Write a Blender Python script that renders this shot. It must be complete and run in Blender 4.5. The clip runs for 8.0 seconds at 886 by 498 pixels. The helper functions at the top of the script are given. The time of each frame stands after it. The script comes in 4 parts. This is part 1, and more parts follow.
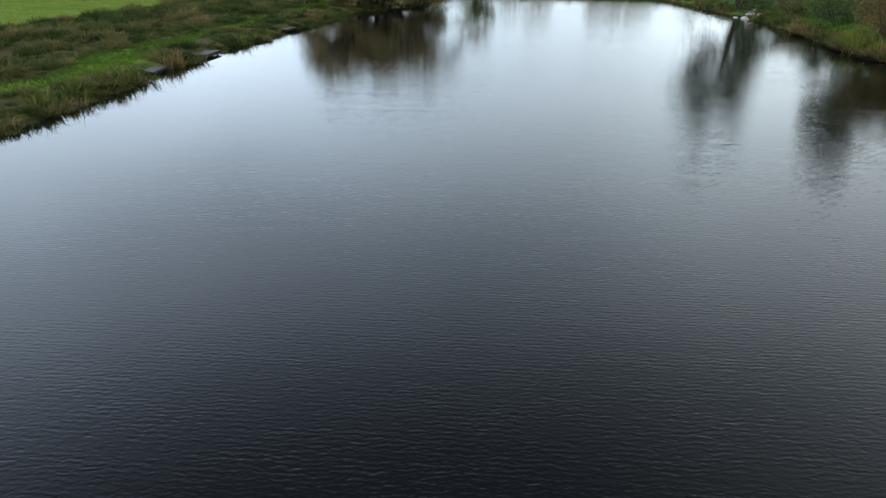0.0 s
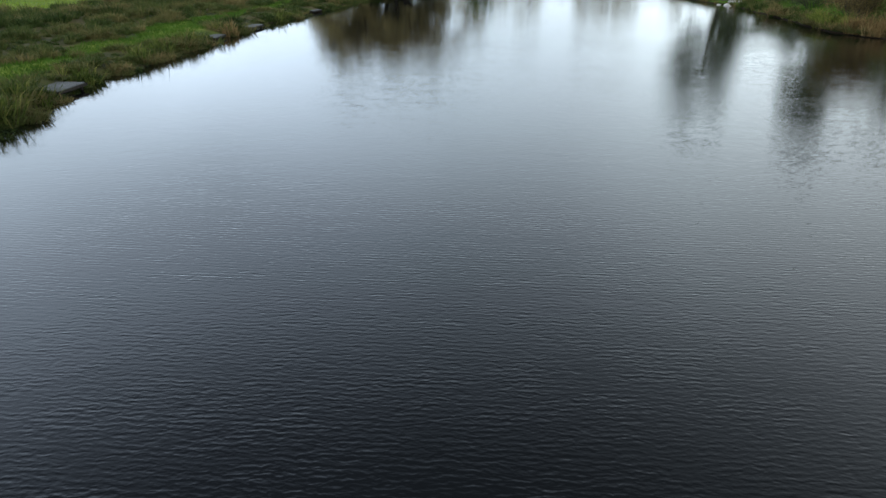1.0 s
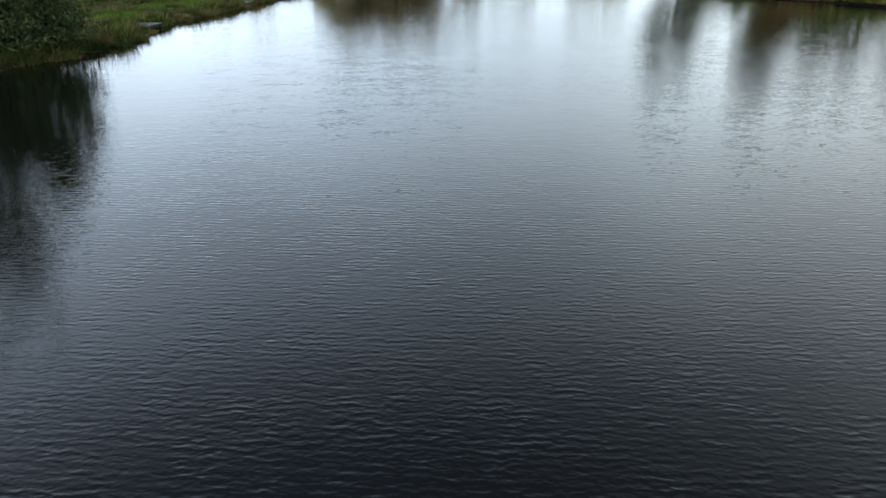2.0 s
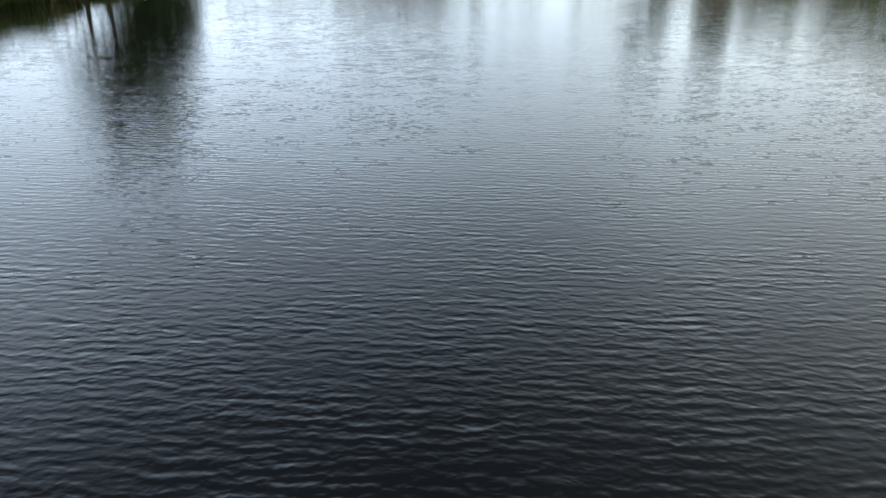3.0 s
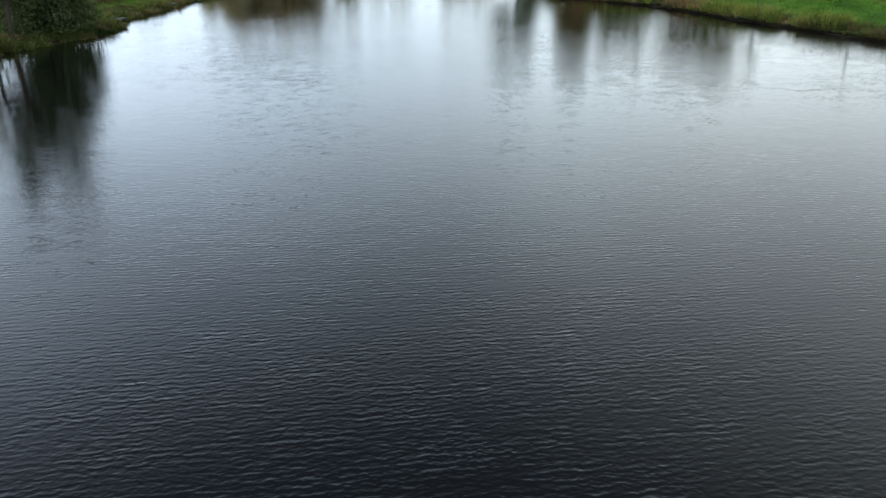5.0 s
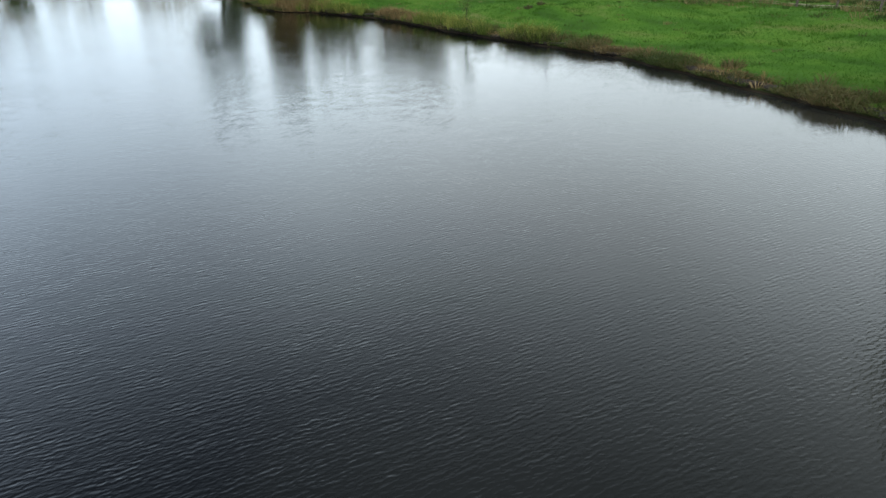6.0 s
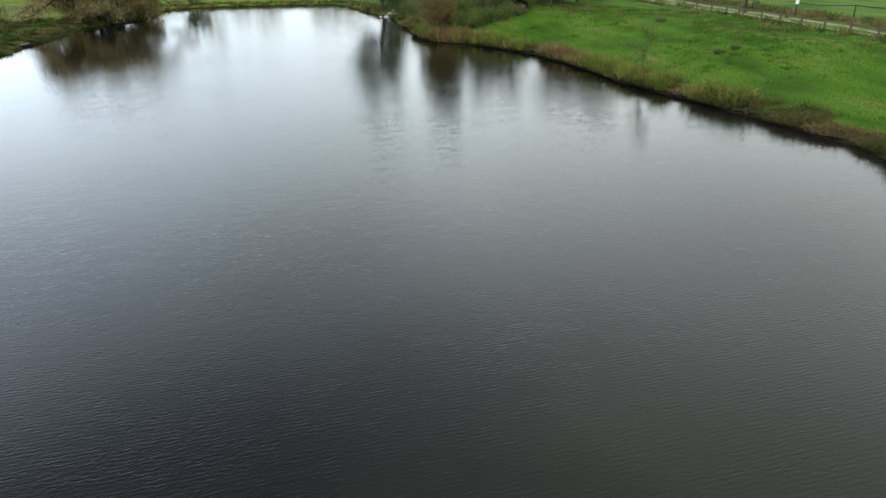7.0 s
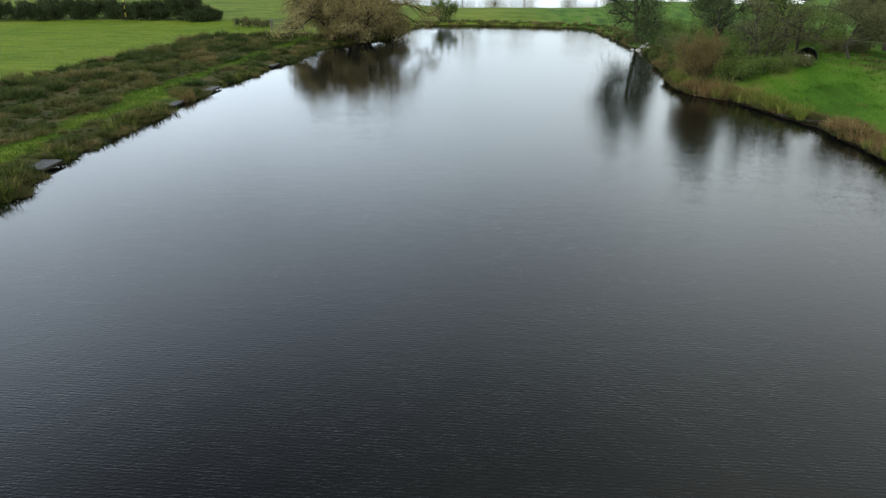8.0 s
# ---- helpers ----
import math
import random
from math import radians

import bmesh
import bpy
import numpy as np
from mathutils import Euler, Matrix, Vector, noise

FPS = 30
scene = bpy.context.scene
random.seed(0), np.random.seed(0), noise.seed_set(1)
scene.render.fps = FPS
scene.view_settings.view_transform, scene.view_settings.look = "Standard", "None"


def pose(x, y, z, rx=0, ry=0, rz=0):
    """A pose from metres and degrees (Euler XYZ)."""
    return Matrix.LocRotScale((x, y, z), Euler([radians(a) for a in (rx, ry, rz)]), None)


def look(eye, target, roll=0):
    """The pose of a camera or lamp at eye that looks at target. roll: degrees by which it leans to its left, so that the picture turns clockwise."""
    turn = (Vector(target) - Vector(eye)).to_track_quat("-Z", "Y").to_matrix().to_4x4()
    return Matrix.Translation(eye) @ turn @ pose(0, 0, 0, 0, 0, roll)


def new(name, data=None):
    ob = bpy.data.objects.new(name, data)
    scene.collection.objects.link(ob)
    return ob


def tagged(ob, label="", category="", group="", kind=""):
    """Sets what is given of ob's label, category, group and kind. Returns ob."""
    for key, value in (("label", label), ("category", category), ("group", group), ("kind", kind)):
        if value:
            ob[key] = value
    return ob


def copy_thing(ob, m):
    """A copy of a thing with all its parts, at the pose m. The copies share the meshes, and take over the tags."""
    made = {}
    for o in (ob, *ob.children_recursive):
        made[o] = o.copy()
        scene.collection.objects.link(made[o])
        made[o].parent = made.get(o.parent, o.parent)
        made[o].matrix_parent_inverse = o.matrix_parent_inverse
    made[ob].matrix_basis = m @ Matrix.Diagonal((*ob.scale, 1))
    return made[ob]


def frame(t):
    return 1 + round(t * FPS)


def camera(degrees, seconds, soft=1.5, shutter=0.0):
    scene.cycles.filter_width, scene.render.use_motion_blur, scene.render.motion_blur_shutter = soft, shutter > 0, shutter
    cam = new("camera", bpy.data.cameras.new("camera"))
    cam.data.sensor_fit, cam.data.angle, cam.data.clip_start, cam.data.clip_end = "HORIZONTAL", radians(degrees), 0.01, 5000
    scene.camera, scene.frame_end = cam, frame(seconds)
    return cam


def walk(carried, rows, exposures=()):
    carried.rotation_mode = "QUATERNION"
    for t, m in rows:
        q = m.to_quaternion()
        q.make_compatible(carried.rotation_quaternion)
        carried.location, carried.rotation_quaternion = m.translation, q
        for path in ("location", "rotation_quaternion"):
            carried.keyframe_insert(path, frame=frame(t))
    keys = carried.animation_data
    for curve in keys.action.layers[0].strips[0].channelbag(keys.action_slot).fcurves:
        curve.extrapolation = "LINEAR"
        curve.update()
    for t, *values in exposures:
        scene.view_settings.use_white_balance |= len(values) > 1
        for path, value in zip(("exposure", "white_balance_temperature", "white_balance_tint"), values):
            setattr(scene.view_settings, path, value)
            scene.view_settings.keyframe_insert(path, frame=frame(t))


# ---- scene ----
cam = camera(65, 8.0)
# seconds, x, y, z, pitch, heading (clockwise from +y), roll
PATH = [
    (0.00, -0.58, 11.07, 5.30, -23.52, -1.91, 0.28),
    (0.10, -0.97, 10.59, 5.19, -23.57, 0.45, 0.10),
    (0.20, -1.35, 10.21, 5.08, -23.53, 1.23, -0.00),
    (0.30, -1.72, 9.98, 4.96, -23.45, 1.72, 0.02),
    (0.40, -2.05, 9.78, 4.83, -23.43, 2.17, 0.13),
    (0.50, -2.31, 9.47, 4.72, -23.35, 2.44, 0.23),
    (0.60, -2.46, 8.93, 4.63, -23.33, 0.03, 0.19),
    (0.70, -2.52, 8.21, 4.55, -23.33, -1.05, 0.16),
    (0.80, -2.52, 7.38, 4.47, -23.33, -0.98, 0.21),
    (1.00, -2.40, 5.51, 4.30, -23.22, -0.70, 0.50),
    (1.20, -2.15, 3.87, 4.00, -23.40, -0.78, 0.38),
    (1.40, -1.78, 2.35, 3.72, -23.41, -1.13, 0.45),
    (1.50, -1.63, 1.50, 3.62, -23.42, -1.24, 0.27),
    (1.80, -1.45, -1.62, 3.33, -23.39, -1.12, 0.07),
    (2.00, -1.38, -3.79, 3.23, -23.34, -1.06, -0.09),
    (2.20, -1.10, -5.92, 3.10, -23.46, -1.05, 0.07),
    (2.45, -0.78, -9.04, 2.82, -23.50, -1.22, 0.09),
    (2.75, -0.27, -13.36, 2.31, -23.51, -1.73, 0.14),
    (3.05, 0.13, -17.37, 1.86, -23.49, -2.12, 0.16),
    (3.30, 0.18, -19.76, 1.75, -23.44, -2.01, 0.10),
    (3.50, 0.09, -20.84, 1.79, -23.40, -1.75, 0.04),
    (4.00, -0.43, -21.74, 2.28, -23.35, -1.06, 0.04),
    (4.20, -0.67, -21.64, 2.62, -23.38, -0.87, -0.12),
    (4.50, -0.97, -21.15, 3.26, -23.49, -0.71, -0.10),
    (4.70, -1.11, -20.76, 3.66, -23.30, -0.63, 0.12),
    (4.95, -1.14, -20.21, 4.04, -23.17, 5.24, 0.24),
    (5.20, -0.94, -19.52, 4.26, -23.19, 18.02, 0.13),
    (5.40, -0.68, -18.88, 4.39, -23.26, 28.55, -0.02),
    (5.60, -0.39, -18.13, 4.54, -23.32, 35.47, -0.14),
    (5.80, -0.10, -17.29, 4.78, -23.32, 35.24, -0.18),
    (6.00, 0.16, -16.41, 5.07, -23.29, 30.24, -0.14),
    (6.50, 1.50, -13.77, 6.02, -23.42, 21.97, -0.30),
    (7.00, 3.43, -10.30, 7.26, -23.48, 16.86, -1.04),
    (7.50, 4.64, -6.77, 8.31, -23.22, 7.50, -0.72),
    (8.00, 5.41, -3.12, 9.39, -23.13, -2.78, -0.20),
]
walk(cam, [(t, pose(x, y, z, 90 + p, 0, -h) @ pose(0, 0, 0, 0, 0, r)) for t, x, y, z, p, h, r in PATH],
     [(0.0, 0.02, 6300, 10), (4.7, 0.02, 6300, 10), (6.0, 0.24, 6250, 10), (7.0, 0.30, 6750, 10), (7.5, 0.32, 6950, 10), (8.0, 0.18, 6700, 10)])

# ---- light: one overcast sky, a broad weak sun behind the cloud ----
SUN_AZ, SUN_EL = radians(215), radians(42)      # azimuth clockwise from +y
world = bpy.data.worlds.new("overcast_sky")
scene.world = world
world.use_nodes = True
wn, wl = world.node_tree.nodes, world.node_tree.links
wn.clear()
w_out, w_bg = wn.new("ShaderNodeOutputWorld"), wn.new("ShaderNodeBackground")
w_sky = wn.new("ShaderNodeTexSky")
w_sky.sky_type, w_sky.sun_disc = "NISHITA", False
w_sky.sun_elevation, w_sky.sun_rotation = SUN_EL, SUN_AZ
w_sky.air_density, w_sky.dust_density = 1.0, 3.0
w_dim = wn.new("ShaderNodeVectorMath")
w_dim.operation = "SCALE"
w_dim.inputs["Scale"].default_value = 0.10
w_tc, w_sep = wn.new("ShaderNodeTexCoord"), wn.new("ShaderNodeSeparateXYZ")
w_el = wn.new("ShaderNodeValToRGB")             # cloud deck: brighter low down, darker overhead
for at, col in ((0.0, (1.88, 2.23, 2.48)), (1.0, (0.23, 0.28, 0.36))):
    w_el.color_ramp.elements[int(at)].position, w_el.color_ramp.elements[int(at)].color = at, (*col, 1)
for at, col in ((0.25, (1.74, 2.07, 2.32)), (0.44, (1.24, 1.48, 1.72)), (0.56, (0.64, 0.77, 0.93)), (0.67, (0.20, 0.24, 0.31))):
    w_el.color_ramp.elements.new(at).color = (*col, 1)
w_flat = wn.new("ShaderNodeVectorMath")
w_flat.operation = "MULTIPLY"
w_flat.inputs[1].default_value = (1.0, 1.0, 2.6)
w_noise = wn.new("ShaderNodeTexNoise")
w_noise.inputs["Scale"].default_value, w_noise.inputs["Detail"].default_value = 2.2, 3.0
w_var = wn.new("ShaderNodeMapRange")
w_var.inputs["From Min"].default_value, w_var.inputs["From Max"].default_value = 0.3, 0.7
w_var.inputs["To Min"].default_value, w_var.inputs["To Max"].default_value = 0.84, 1.14
w_cloud = wn.new("ShaderNodeVectorMath")
w_cloud.operation = "SCALE"
w_mix = wn.new("ShaderNodeMix")
w_mix.data_type = "RGBA"
w_mix.inputs["Factor"].default_value = 0.86
wl.new(w_tc.outputs["Generated"], w_sep.inputs[0])
wl.new(w_sep.outputs["Z"], w_el.inputs["Fac"])
wl.new(w_tc.outputs["Generated"], w_flat.inputs[0])
wl.new(w_flat.outputs[0], w_noise.inputs["Vector"])
wl.new(w_noise.outputs["Fac"], w_var.inputs["Value"])
w_side = wn.new("ShaderNodeMapRange")            # the deck is cooler towards -x, warmer towards +x, and thickest between
w_side.inputs["From Min"].default_value, w_side.inputs["From Max"].default_value = -1.0, 1.0
w_tint = wn.new("ShaderNodeValToRGB")
for at, col in ((0.0, (1.30, 1.30, 1.34)), (1.0, (0.95, 0.88, 0.79))):
    w_tint.color_ramp.elements[int(at)].position, w_tint.color_ramp.elements[int(at)].color = at, (*col, 1)
for at, col in ((0.24, (1.22, 1.22, 1.26)), (0.40, (0.98, 0.98, 1.01)), (0.50, (0.86, 0.86, 0.86)), (0.58, (0.89, 0.87, 0.85)), (0.66, (1.05, 1.01, 0.95)), (0.75, (1.10, 1.03, 0.95)), (0.86, (1.00, 0.93, 0.84))):
    w_tint.color_ramp.elements.new(at).color = (*col, 1)
w_warm = wn.new("ShaderNodeMix")
w_warm.data_type, w_warm.blend_type = "RGBA", "MULTIPLY"
w_warm.inputs["Factor"].default_value = 1.0
wl.new(w_sep.outputs["X"], w_side.inputs["Value"])
wl.new(w_side.outputs["Result"], w_tint.inputs["Fac"])
wl.new(w_tint.outputs["Color"], w_warm.inputs["B"])
wl.new(w_el.outputs["Color"], w_warm.inputs["A"])
wl.new(w_warm.outputs["Result"], w_cloud.inputs[0])
wl.new(w_var.outputs["Result"], w_cloud.inputs["Scale"])
wl.new(w_sky.outputs["Color"], w_dim.inputs[0])
wl.new(w_dim.outputs[0], w_mix.inputs["A"])
wl.new(w_cloud.outputs[0], w_mix.inputs["B"])
wl.new(w_mix.outputs["Result"], w_bg.inputs["Color"])
w_bg.inputs["Strength"].default_value = 1.0
wl.new(w_bg.outputs[0], w_out.inputs[0])

sun = new("sun", bpy.data.lights.new("sun", "SUN"))
sun.data.energy, sun.data.angle, sun.data.color = 1.3, radians(25), (1.0, 0.96, 0.90)
sun.matrix_world = look((80 * math.sin(SUN_AZ) * math.cos(SUN_EL), 80 * math.cos(SUN_AZ) * math.cos(SUN_EL), 80 * math.sin(SUN_EL)), (0, 0, 0))


# ---- materials ----
def ramp_of(nodes, stops):
    node = nodes.new("ShaderNodeValToRGB")
    el = node.color_ramp.elements
    el[0].position, el[0].color = stops[0][0], (*stops[0][1], 1)
    el[1].position, el[1].color = stops[-1][0], (*stops[-1][1], 1)
    for at, col in stops[1:-1]:
        el.new(at).color = (*col, 1)
    return node


def surface(name, stops, scale=4.0, wide=0.12, wide_amount=0.35, rough=0.85, bump=0.3, island=0.0, stretch=(1, 1, 1), spec=0.25, thin=0.0, tone=0.0):
    """Colour from fine grain, a wide patchy change and, for joined pieces, a change from piece to piece."""
    m = bpy.data.materials.new(name)
    m.use_nodes = True
    n, l = m.node_tree.nodes, m.node_tree.links
    b = n["Principled BSDF"]
    b.inputs["Roughness"].default_value = rough
    b.inputs["Specular IOR Level"].default_value = spec
    geo = n.new("ShaderNodeNewGeometry")
    mp = n.new("ShaderNodeVectorMath")
    mp.operation = "MULTIPLY"
    mp.inputs[1].default_value = stretch
    l.new(geo.outputs["Position"], mp.inputs[0])
    fine = n.new("ShaderNodeTexNoise")
    fine.inputs["Scale"].default_value, fine.inputs["Detail"].default_value = scale, 5.0
    l.new(mp.outputs[0], fine.inputs["Vector"])
    far = n.new("ShaderNodeTexNoise")
    far.inputs["Scale"].default_value, far.inputs["Detail"].default_value = wide, 3.0
    l.new(geo.outputs["Position"], far.inputs["Vector"])
    mix = n.new("ShaderNodeMix")
    mix.inputs["Factor"].default_value = wide_amount
    l.new(fine.outputs["Fac"], mix.inputs["A"])
    l.new(far.outputs["Fac"], mix.inputs["B"])
    value = mix.outputs["Result"]
    if tone:
        at, mt = n.new("ShaderNodeAttribute"), n.new("ShaderNodeMix")
        at.attribute_name = "tone"
        mt.inputs["Factor"].default_value = tone
        l.new(value, mt.inputs["A"])
        l.new(at.outputs["Fac"], mt.inputs["B"])
        value = mt.outputs["Result"]
    if island:
        mi = n.new("ShaderNodeMix")
        mi.inputs["Factor"].default_value = island
        l.new(value, mi.inputs["A"])
        l.new(geo.outputs["Random Per Island"], mi.inputs["B"])
        value = mi.outputs["Result"]
    ramp = ramp_of(n, stops)
    l.new(value, ramp.inputs["Fac"])
    l.new(ramp.outputs["Color"], b.inputs["Base Color"])
    if thin:
        tr, add = n.new("ShaderNodeBsdfTranslucent"), n.new("ShaderNodeMixShader")
        l.new(ramp.outputs["Color"], tr.inputs["Color"])
        add.inputs[0].default_value = thin
        l.new(b.outputs[0], add.inputs[1])
        l.new(tr.outputs[0], add.inputs[2])
        l.new(add.outputs[0], n["Material Output"].inputs["Surface"])
    if bump:
        bp = n.new("ShaderNodeBump")
        bp.inputs["Strength"].default_value, bp.inputs["Distance"].default_value = bump, 0.05
        l.new(fine.outputs["Fac"], bp.inputs["Height"])
        l.new(bp.outputs[0], b.inputs["Normal"])
    return m


def ground_surface():
    """Pasture: dry green turf, lush streaked meadow on the far side of the pond, wet mud at the waterline."""
    m = surface("pasture", [(0.30, (0.045, 0.080, 0.008)), (0.44, (0.095, 0.155, 0.014)), (0.58, (0.165, 0.215, 0.024)), (0.74, (0.24, 0.235, 0.055))],
                scale=0.9, wide=0.07, wide_amount=0.4, rough=0.95, bump=0.6, stretch=(0.22, 1.0, 1.0), spec=0.1)
    n, l = m.node_tree.nodes, m.node_tree.links
    b = n["Principled BSDF"]
    ramp = [x for x in n if x.type == "VALTORGB"][0]
    geo, sep = [x for x in n if x.type == "NEW_GEOMETRY"][0], n.new("ShaderNodeSeparateXYZ")
    l.new(geo.outputs["Position"], sep.inputs[0])
    lush = ramp_of(n, [(0.32, (0.038, 0.092, 0.009)), (0.45, (0.062, 0.148, 0.012)), (0.56, (0.092, 0.182, 0.018)), (0.68, (0.150, 0.165, 0.040))])
    streak, drawn = n.new("ShaderNodeTexNoise"), n.new("ShaderNodeVectorMath")
    drawn.operation = "MULTIPLY"
    drawn.inputs[1].default_value = (0.55, 0.16, 0.5)
    streak.inputs["Scale"].default_value, streak.inputs["Detail"].default_value = 1.0, 6.0
    l.new(geo.outputs["Position"], drawn.inputs[0])
    l.new(drawn.outputs[0], streak.inputs["Vector"])
    l.new(streak.outputs["Fac"], lush.inputs["Fac"])
    meadow, turf = n.new("ShaderNodeMapRange"), n.new("ShaderNodeMix")
    meadow.inputs["From Min"].default_value, meadow.inputs["From Max"].default_value = 12.0, 18.0
    turf.data_type = "RGBA"
    l.new(sep.outputs["X"], meadow.inputs["Value"])
    l.new(meadow.outputs["Result"], turf.inputs["Factor"])
    l.new(ramp.outputs["Color"], turf.inputs["A"])
    l.new(lush.outputs["Color"], turf.inputs["B"])
    thatch, floor_of = n.new("ShaderNodeAttribute"), n.new("ShaderNodeMix")
    thatch.attribute_name = "thatch"
    floor_of.data_type = "RGBA"
    old = ramp_of(n, [(0.35, (0.030, 0.034, 0.010)), (0.52, (0.062, 0.060, 0.020)), (0.7, (0.110, 0.085, 0.034))])
    l.new([x for x in n if x.type == "TEX_NOISE"][0].outputs["Fac"], old.inputs["Fac"])
    l.new(thatch.outputs["Fac"], floor_of.inputs["Factor"])
    l.new(turf.outputs["Result"], floor_of.inputs["A"])
    l.new(old.outputs["Color"], floor_of.inputs["B"])
    mud = n.new("ShaderNodeMapRange")
    mud.inputs["From Min"].default_value, mud.inputs["From Max"].default_value = 0.05, 0.20
    mud.inputs["To Min"].default_value, mud.inputs["To Max"].default_value = 1.0, 0.0
    l.new(sep.outputs["Z"], mud.inputs["Value"])
    mx = n.new("ShaderNodeMix")
    mx.data_type = "RGBA"
    mx.inputs["B"].default_value = (0.028, 0.020, 0.012, 1)
    l.new(mud.outputs["Result"], mx.inputs["Factor"])
    l.new(floor_of.outputs["Result"], mx.inputs["A"])
    l.new(mx.outputs["Result"], b.inputs["Base Color"])
    return m


def water_surface():
    """Dark peaty water; wind ripples lie across the pond and weaken in the lee of the far trees."""
    m = bpy.data.materials.new("pond_water")
    m.use_nodes = True
    n, l = m.node_tree.nodes, m.node_tree.links
    b = n["Principled BSDF"]
    b.inputs["Base Color"].default_value = (0.0035, 0.0040, 0.0038, 1)
    b.inputs["Roughness"].default_value = 0.03
    b.inputs["IOR"].default_value = 1.333
    geo = n.new("ShaderNodeNewGeometry")

    def ripple(sx, sy, turn, scale, detail, warp):
        mp = n.new("ShaderNodeMapping")
        mp.inputs["Rotation"].default_value = (0, 0, radians(turn))
        mp.inputs["Scale"].default_value = (sx, sy, 1)
        l.new(geo.outputs["Position"], mp.inputs["Vector"])
        t = n.new("ShaderNodeTexNoise")
        t.inputs["Scale"].default_value, t.inputs["Detail"].default_value = scale, detail
        t.inputs["Distortion"].default_value = warp
        l.new(mp.outputs[0], t.inputs["Vector"])
        return t.outputs["Fac"]

    def maths(op, a, c):
        q = n.new("ShaderNodeMath")
        q.operation = op
        for slot, v in zip(q.inputs, (a, c)):
            if isinstance(v, (int, float)):
                slot.default_value = v
            else:
                l.new(v, slot)
        return q.outputs[0]

    def crests(turn, long, size, sharp):
        """Short wandering ripples with narrow tops; size is the gap between them in metres."""
        q = maths("SUBTRACT", ripple(1.0 / long, 1.0, turn, 1.0 / size, 1.0, 0.25), 0.5)
        ridge = maths("SQRT", maths("ADD", maths("MULTIPLY", q, q), sharp), 0.0)
        return maths("SUBTRACT", maths("MULTIPLY", q, 0.8), maths("MULTIPLY", ridge, 1.4))

    def train(turn, length, warp, seedling):
        """One train of wind ripples: round troughs, narrow tops, bent and broken along their run."""
        mp = n.new("ShaderNodeMapping")
        mp.inputs["Rotation"].default_value, mp.inputs["Location"].default_value = (0, 0, radians(turn)), (seedling, seedling, 0)
        l.new(geo.outputs["Position"], mp.inputs["Vector"])
        t = n.new("ShaderNodeTexWave")
        t.wave_type, t.bands_direction = "BANDS", "Y"
        t.inputs["Scale"].default_value = 0.314 / length
        t.inputs["Distortion"].default_value, t.inputs["Detail"].default_value = warp, 2.5
        t.inputs["Detail Scale"].default_value = 2.2
        l.new(mp.outputs[0], t.inputs["Vector"])
        top = maths("POWER", t.outputs["Fac"], 1.5)
        alive = n.new("ShaderNodeMapRange")
        alive.inputs["From Min"].default_value, alive.inputs["From Max"].default_value = 0.38, 0.62
        alive.inputs["To Min"].default_value, alive.inputs["To Max"].default_value = 0.25, 1.0
        l.new(ripple(0.75, 1.0, turn + 3 * seedling, 3.0, 2.0, 0.2), alive.inputs["Value"])
        return maths("MULTIPLY", top, alive.outputs["Result"])

    trains = maths("ADD", maths("MULTIPLY", train(3, 0.098, 4.0, 0.0), 0.0022), maths("MULTIPLY", train(-9, 0.074, 4.5, 3.7), 0.0013))
    trains = maths("ADD", trains, maths("MULTIPLY", train(15, 0.055, 4.5, 8.1), 0.0006))
    height = maths("MULTIPLY", crests(5, 2.3, 0.085, 0.0008), 0.0048)
    height = maths("ADD", height, maths("MULTIPLY", crests(-11, 2.0, 0.055, 0.0012), 0.0020))
    height = maths("ADD", height, maths("MULTIPLY", ripple(0.5, 1.0, 3, 30.0, 1.0, 0.2), 0.0007))
    height = maths("ADD", height, trains)
    group = n.new("ShaderNodeMapRange")             # ripples run in short groups
    group.inputs["From Min"].default_value, group.inputs["From Max"].default_value = 0.36, 0.64
    group.inputs["To Min"].default_value, group.inputs["To Max"].default_value = 0.75, 1.15
    l.new(ripple(1.0, 1.7, 10, 0.8, 2.0, 0.3), group.inputs["Value"])
    height = maths("MULTIPLY", height, group.outputs["Result"])
    height = maths("ADD", height, maths("MULTIPLY", ripple(0.6, 1.0, 12, 1.6, 1.0, 0.0), 0.002))
    patch = ripple(1.0, 1.0, 30, 0.09, 2.0, 0.4)
    pm = n.new("ShaderNodeMapRange")
    pm.inputs["From Min"].default_value, pm.inputs["From Max"].default_value = 0.35, 0.65
    pm.inputs["To Min"].default_value, pm.inputs["To Max"].default_value = 0.62, 1.12
    l.new(patch, pm.inputs["Value"])
    sep = n.new("ShaderNodeSeparateXYZ")
    l.new(geo.outputs["Position"], sep.inputs[0])
    lee = n.new("ShaderNodeMapRange")
    lee.inputs["From Min"].default_value, lee.inputs["From Max"].default_value = 10.0, 50.0
    lee.inputs["To Min"].default_value, lee.inputs["To Max"].default_value = 1.0, 0.42
    l.new(sep.outputs["Y"], lee.inputs["Value"])
    bank = n.new("ShaderNodeMapRange")              # calmer in the lee of the high bank, where silt clouds the water
    bank.inputs["From Min"].default_value, bank.inputs["From Max"].default_value = 1.0, 10.0
    bank.inputs["To Min"].default_value, bank.inputs["To Max"].default_value = 0.0, 0.12
    l.new(sep.outputs["X"], bank.inputs["Value"])
    open_water = n.new("ShaderNodeMapRange")
    open_water.inputs["From Min"].default_value, open_water.inputs["From Max"].default_value = -2.0, 22.0
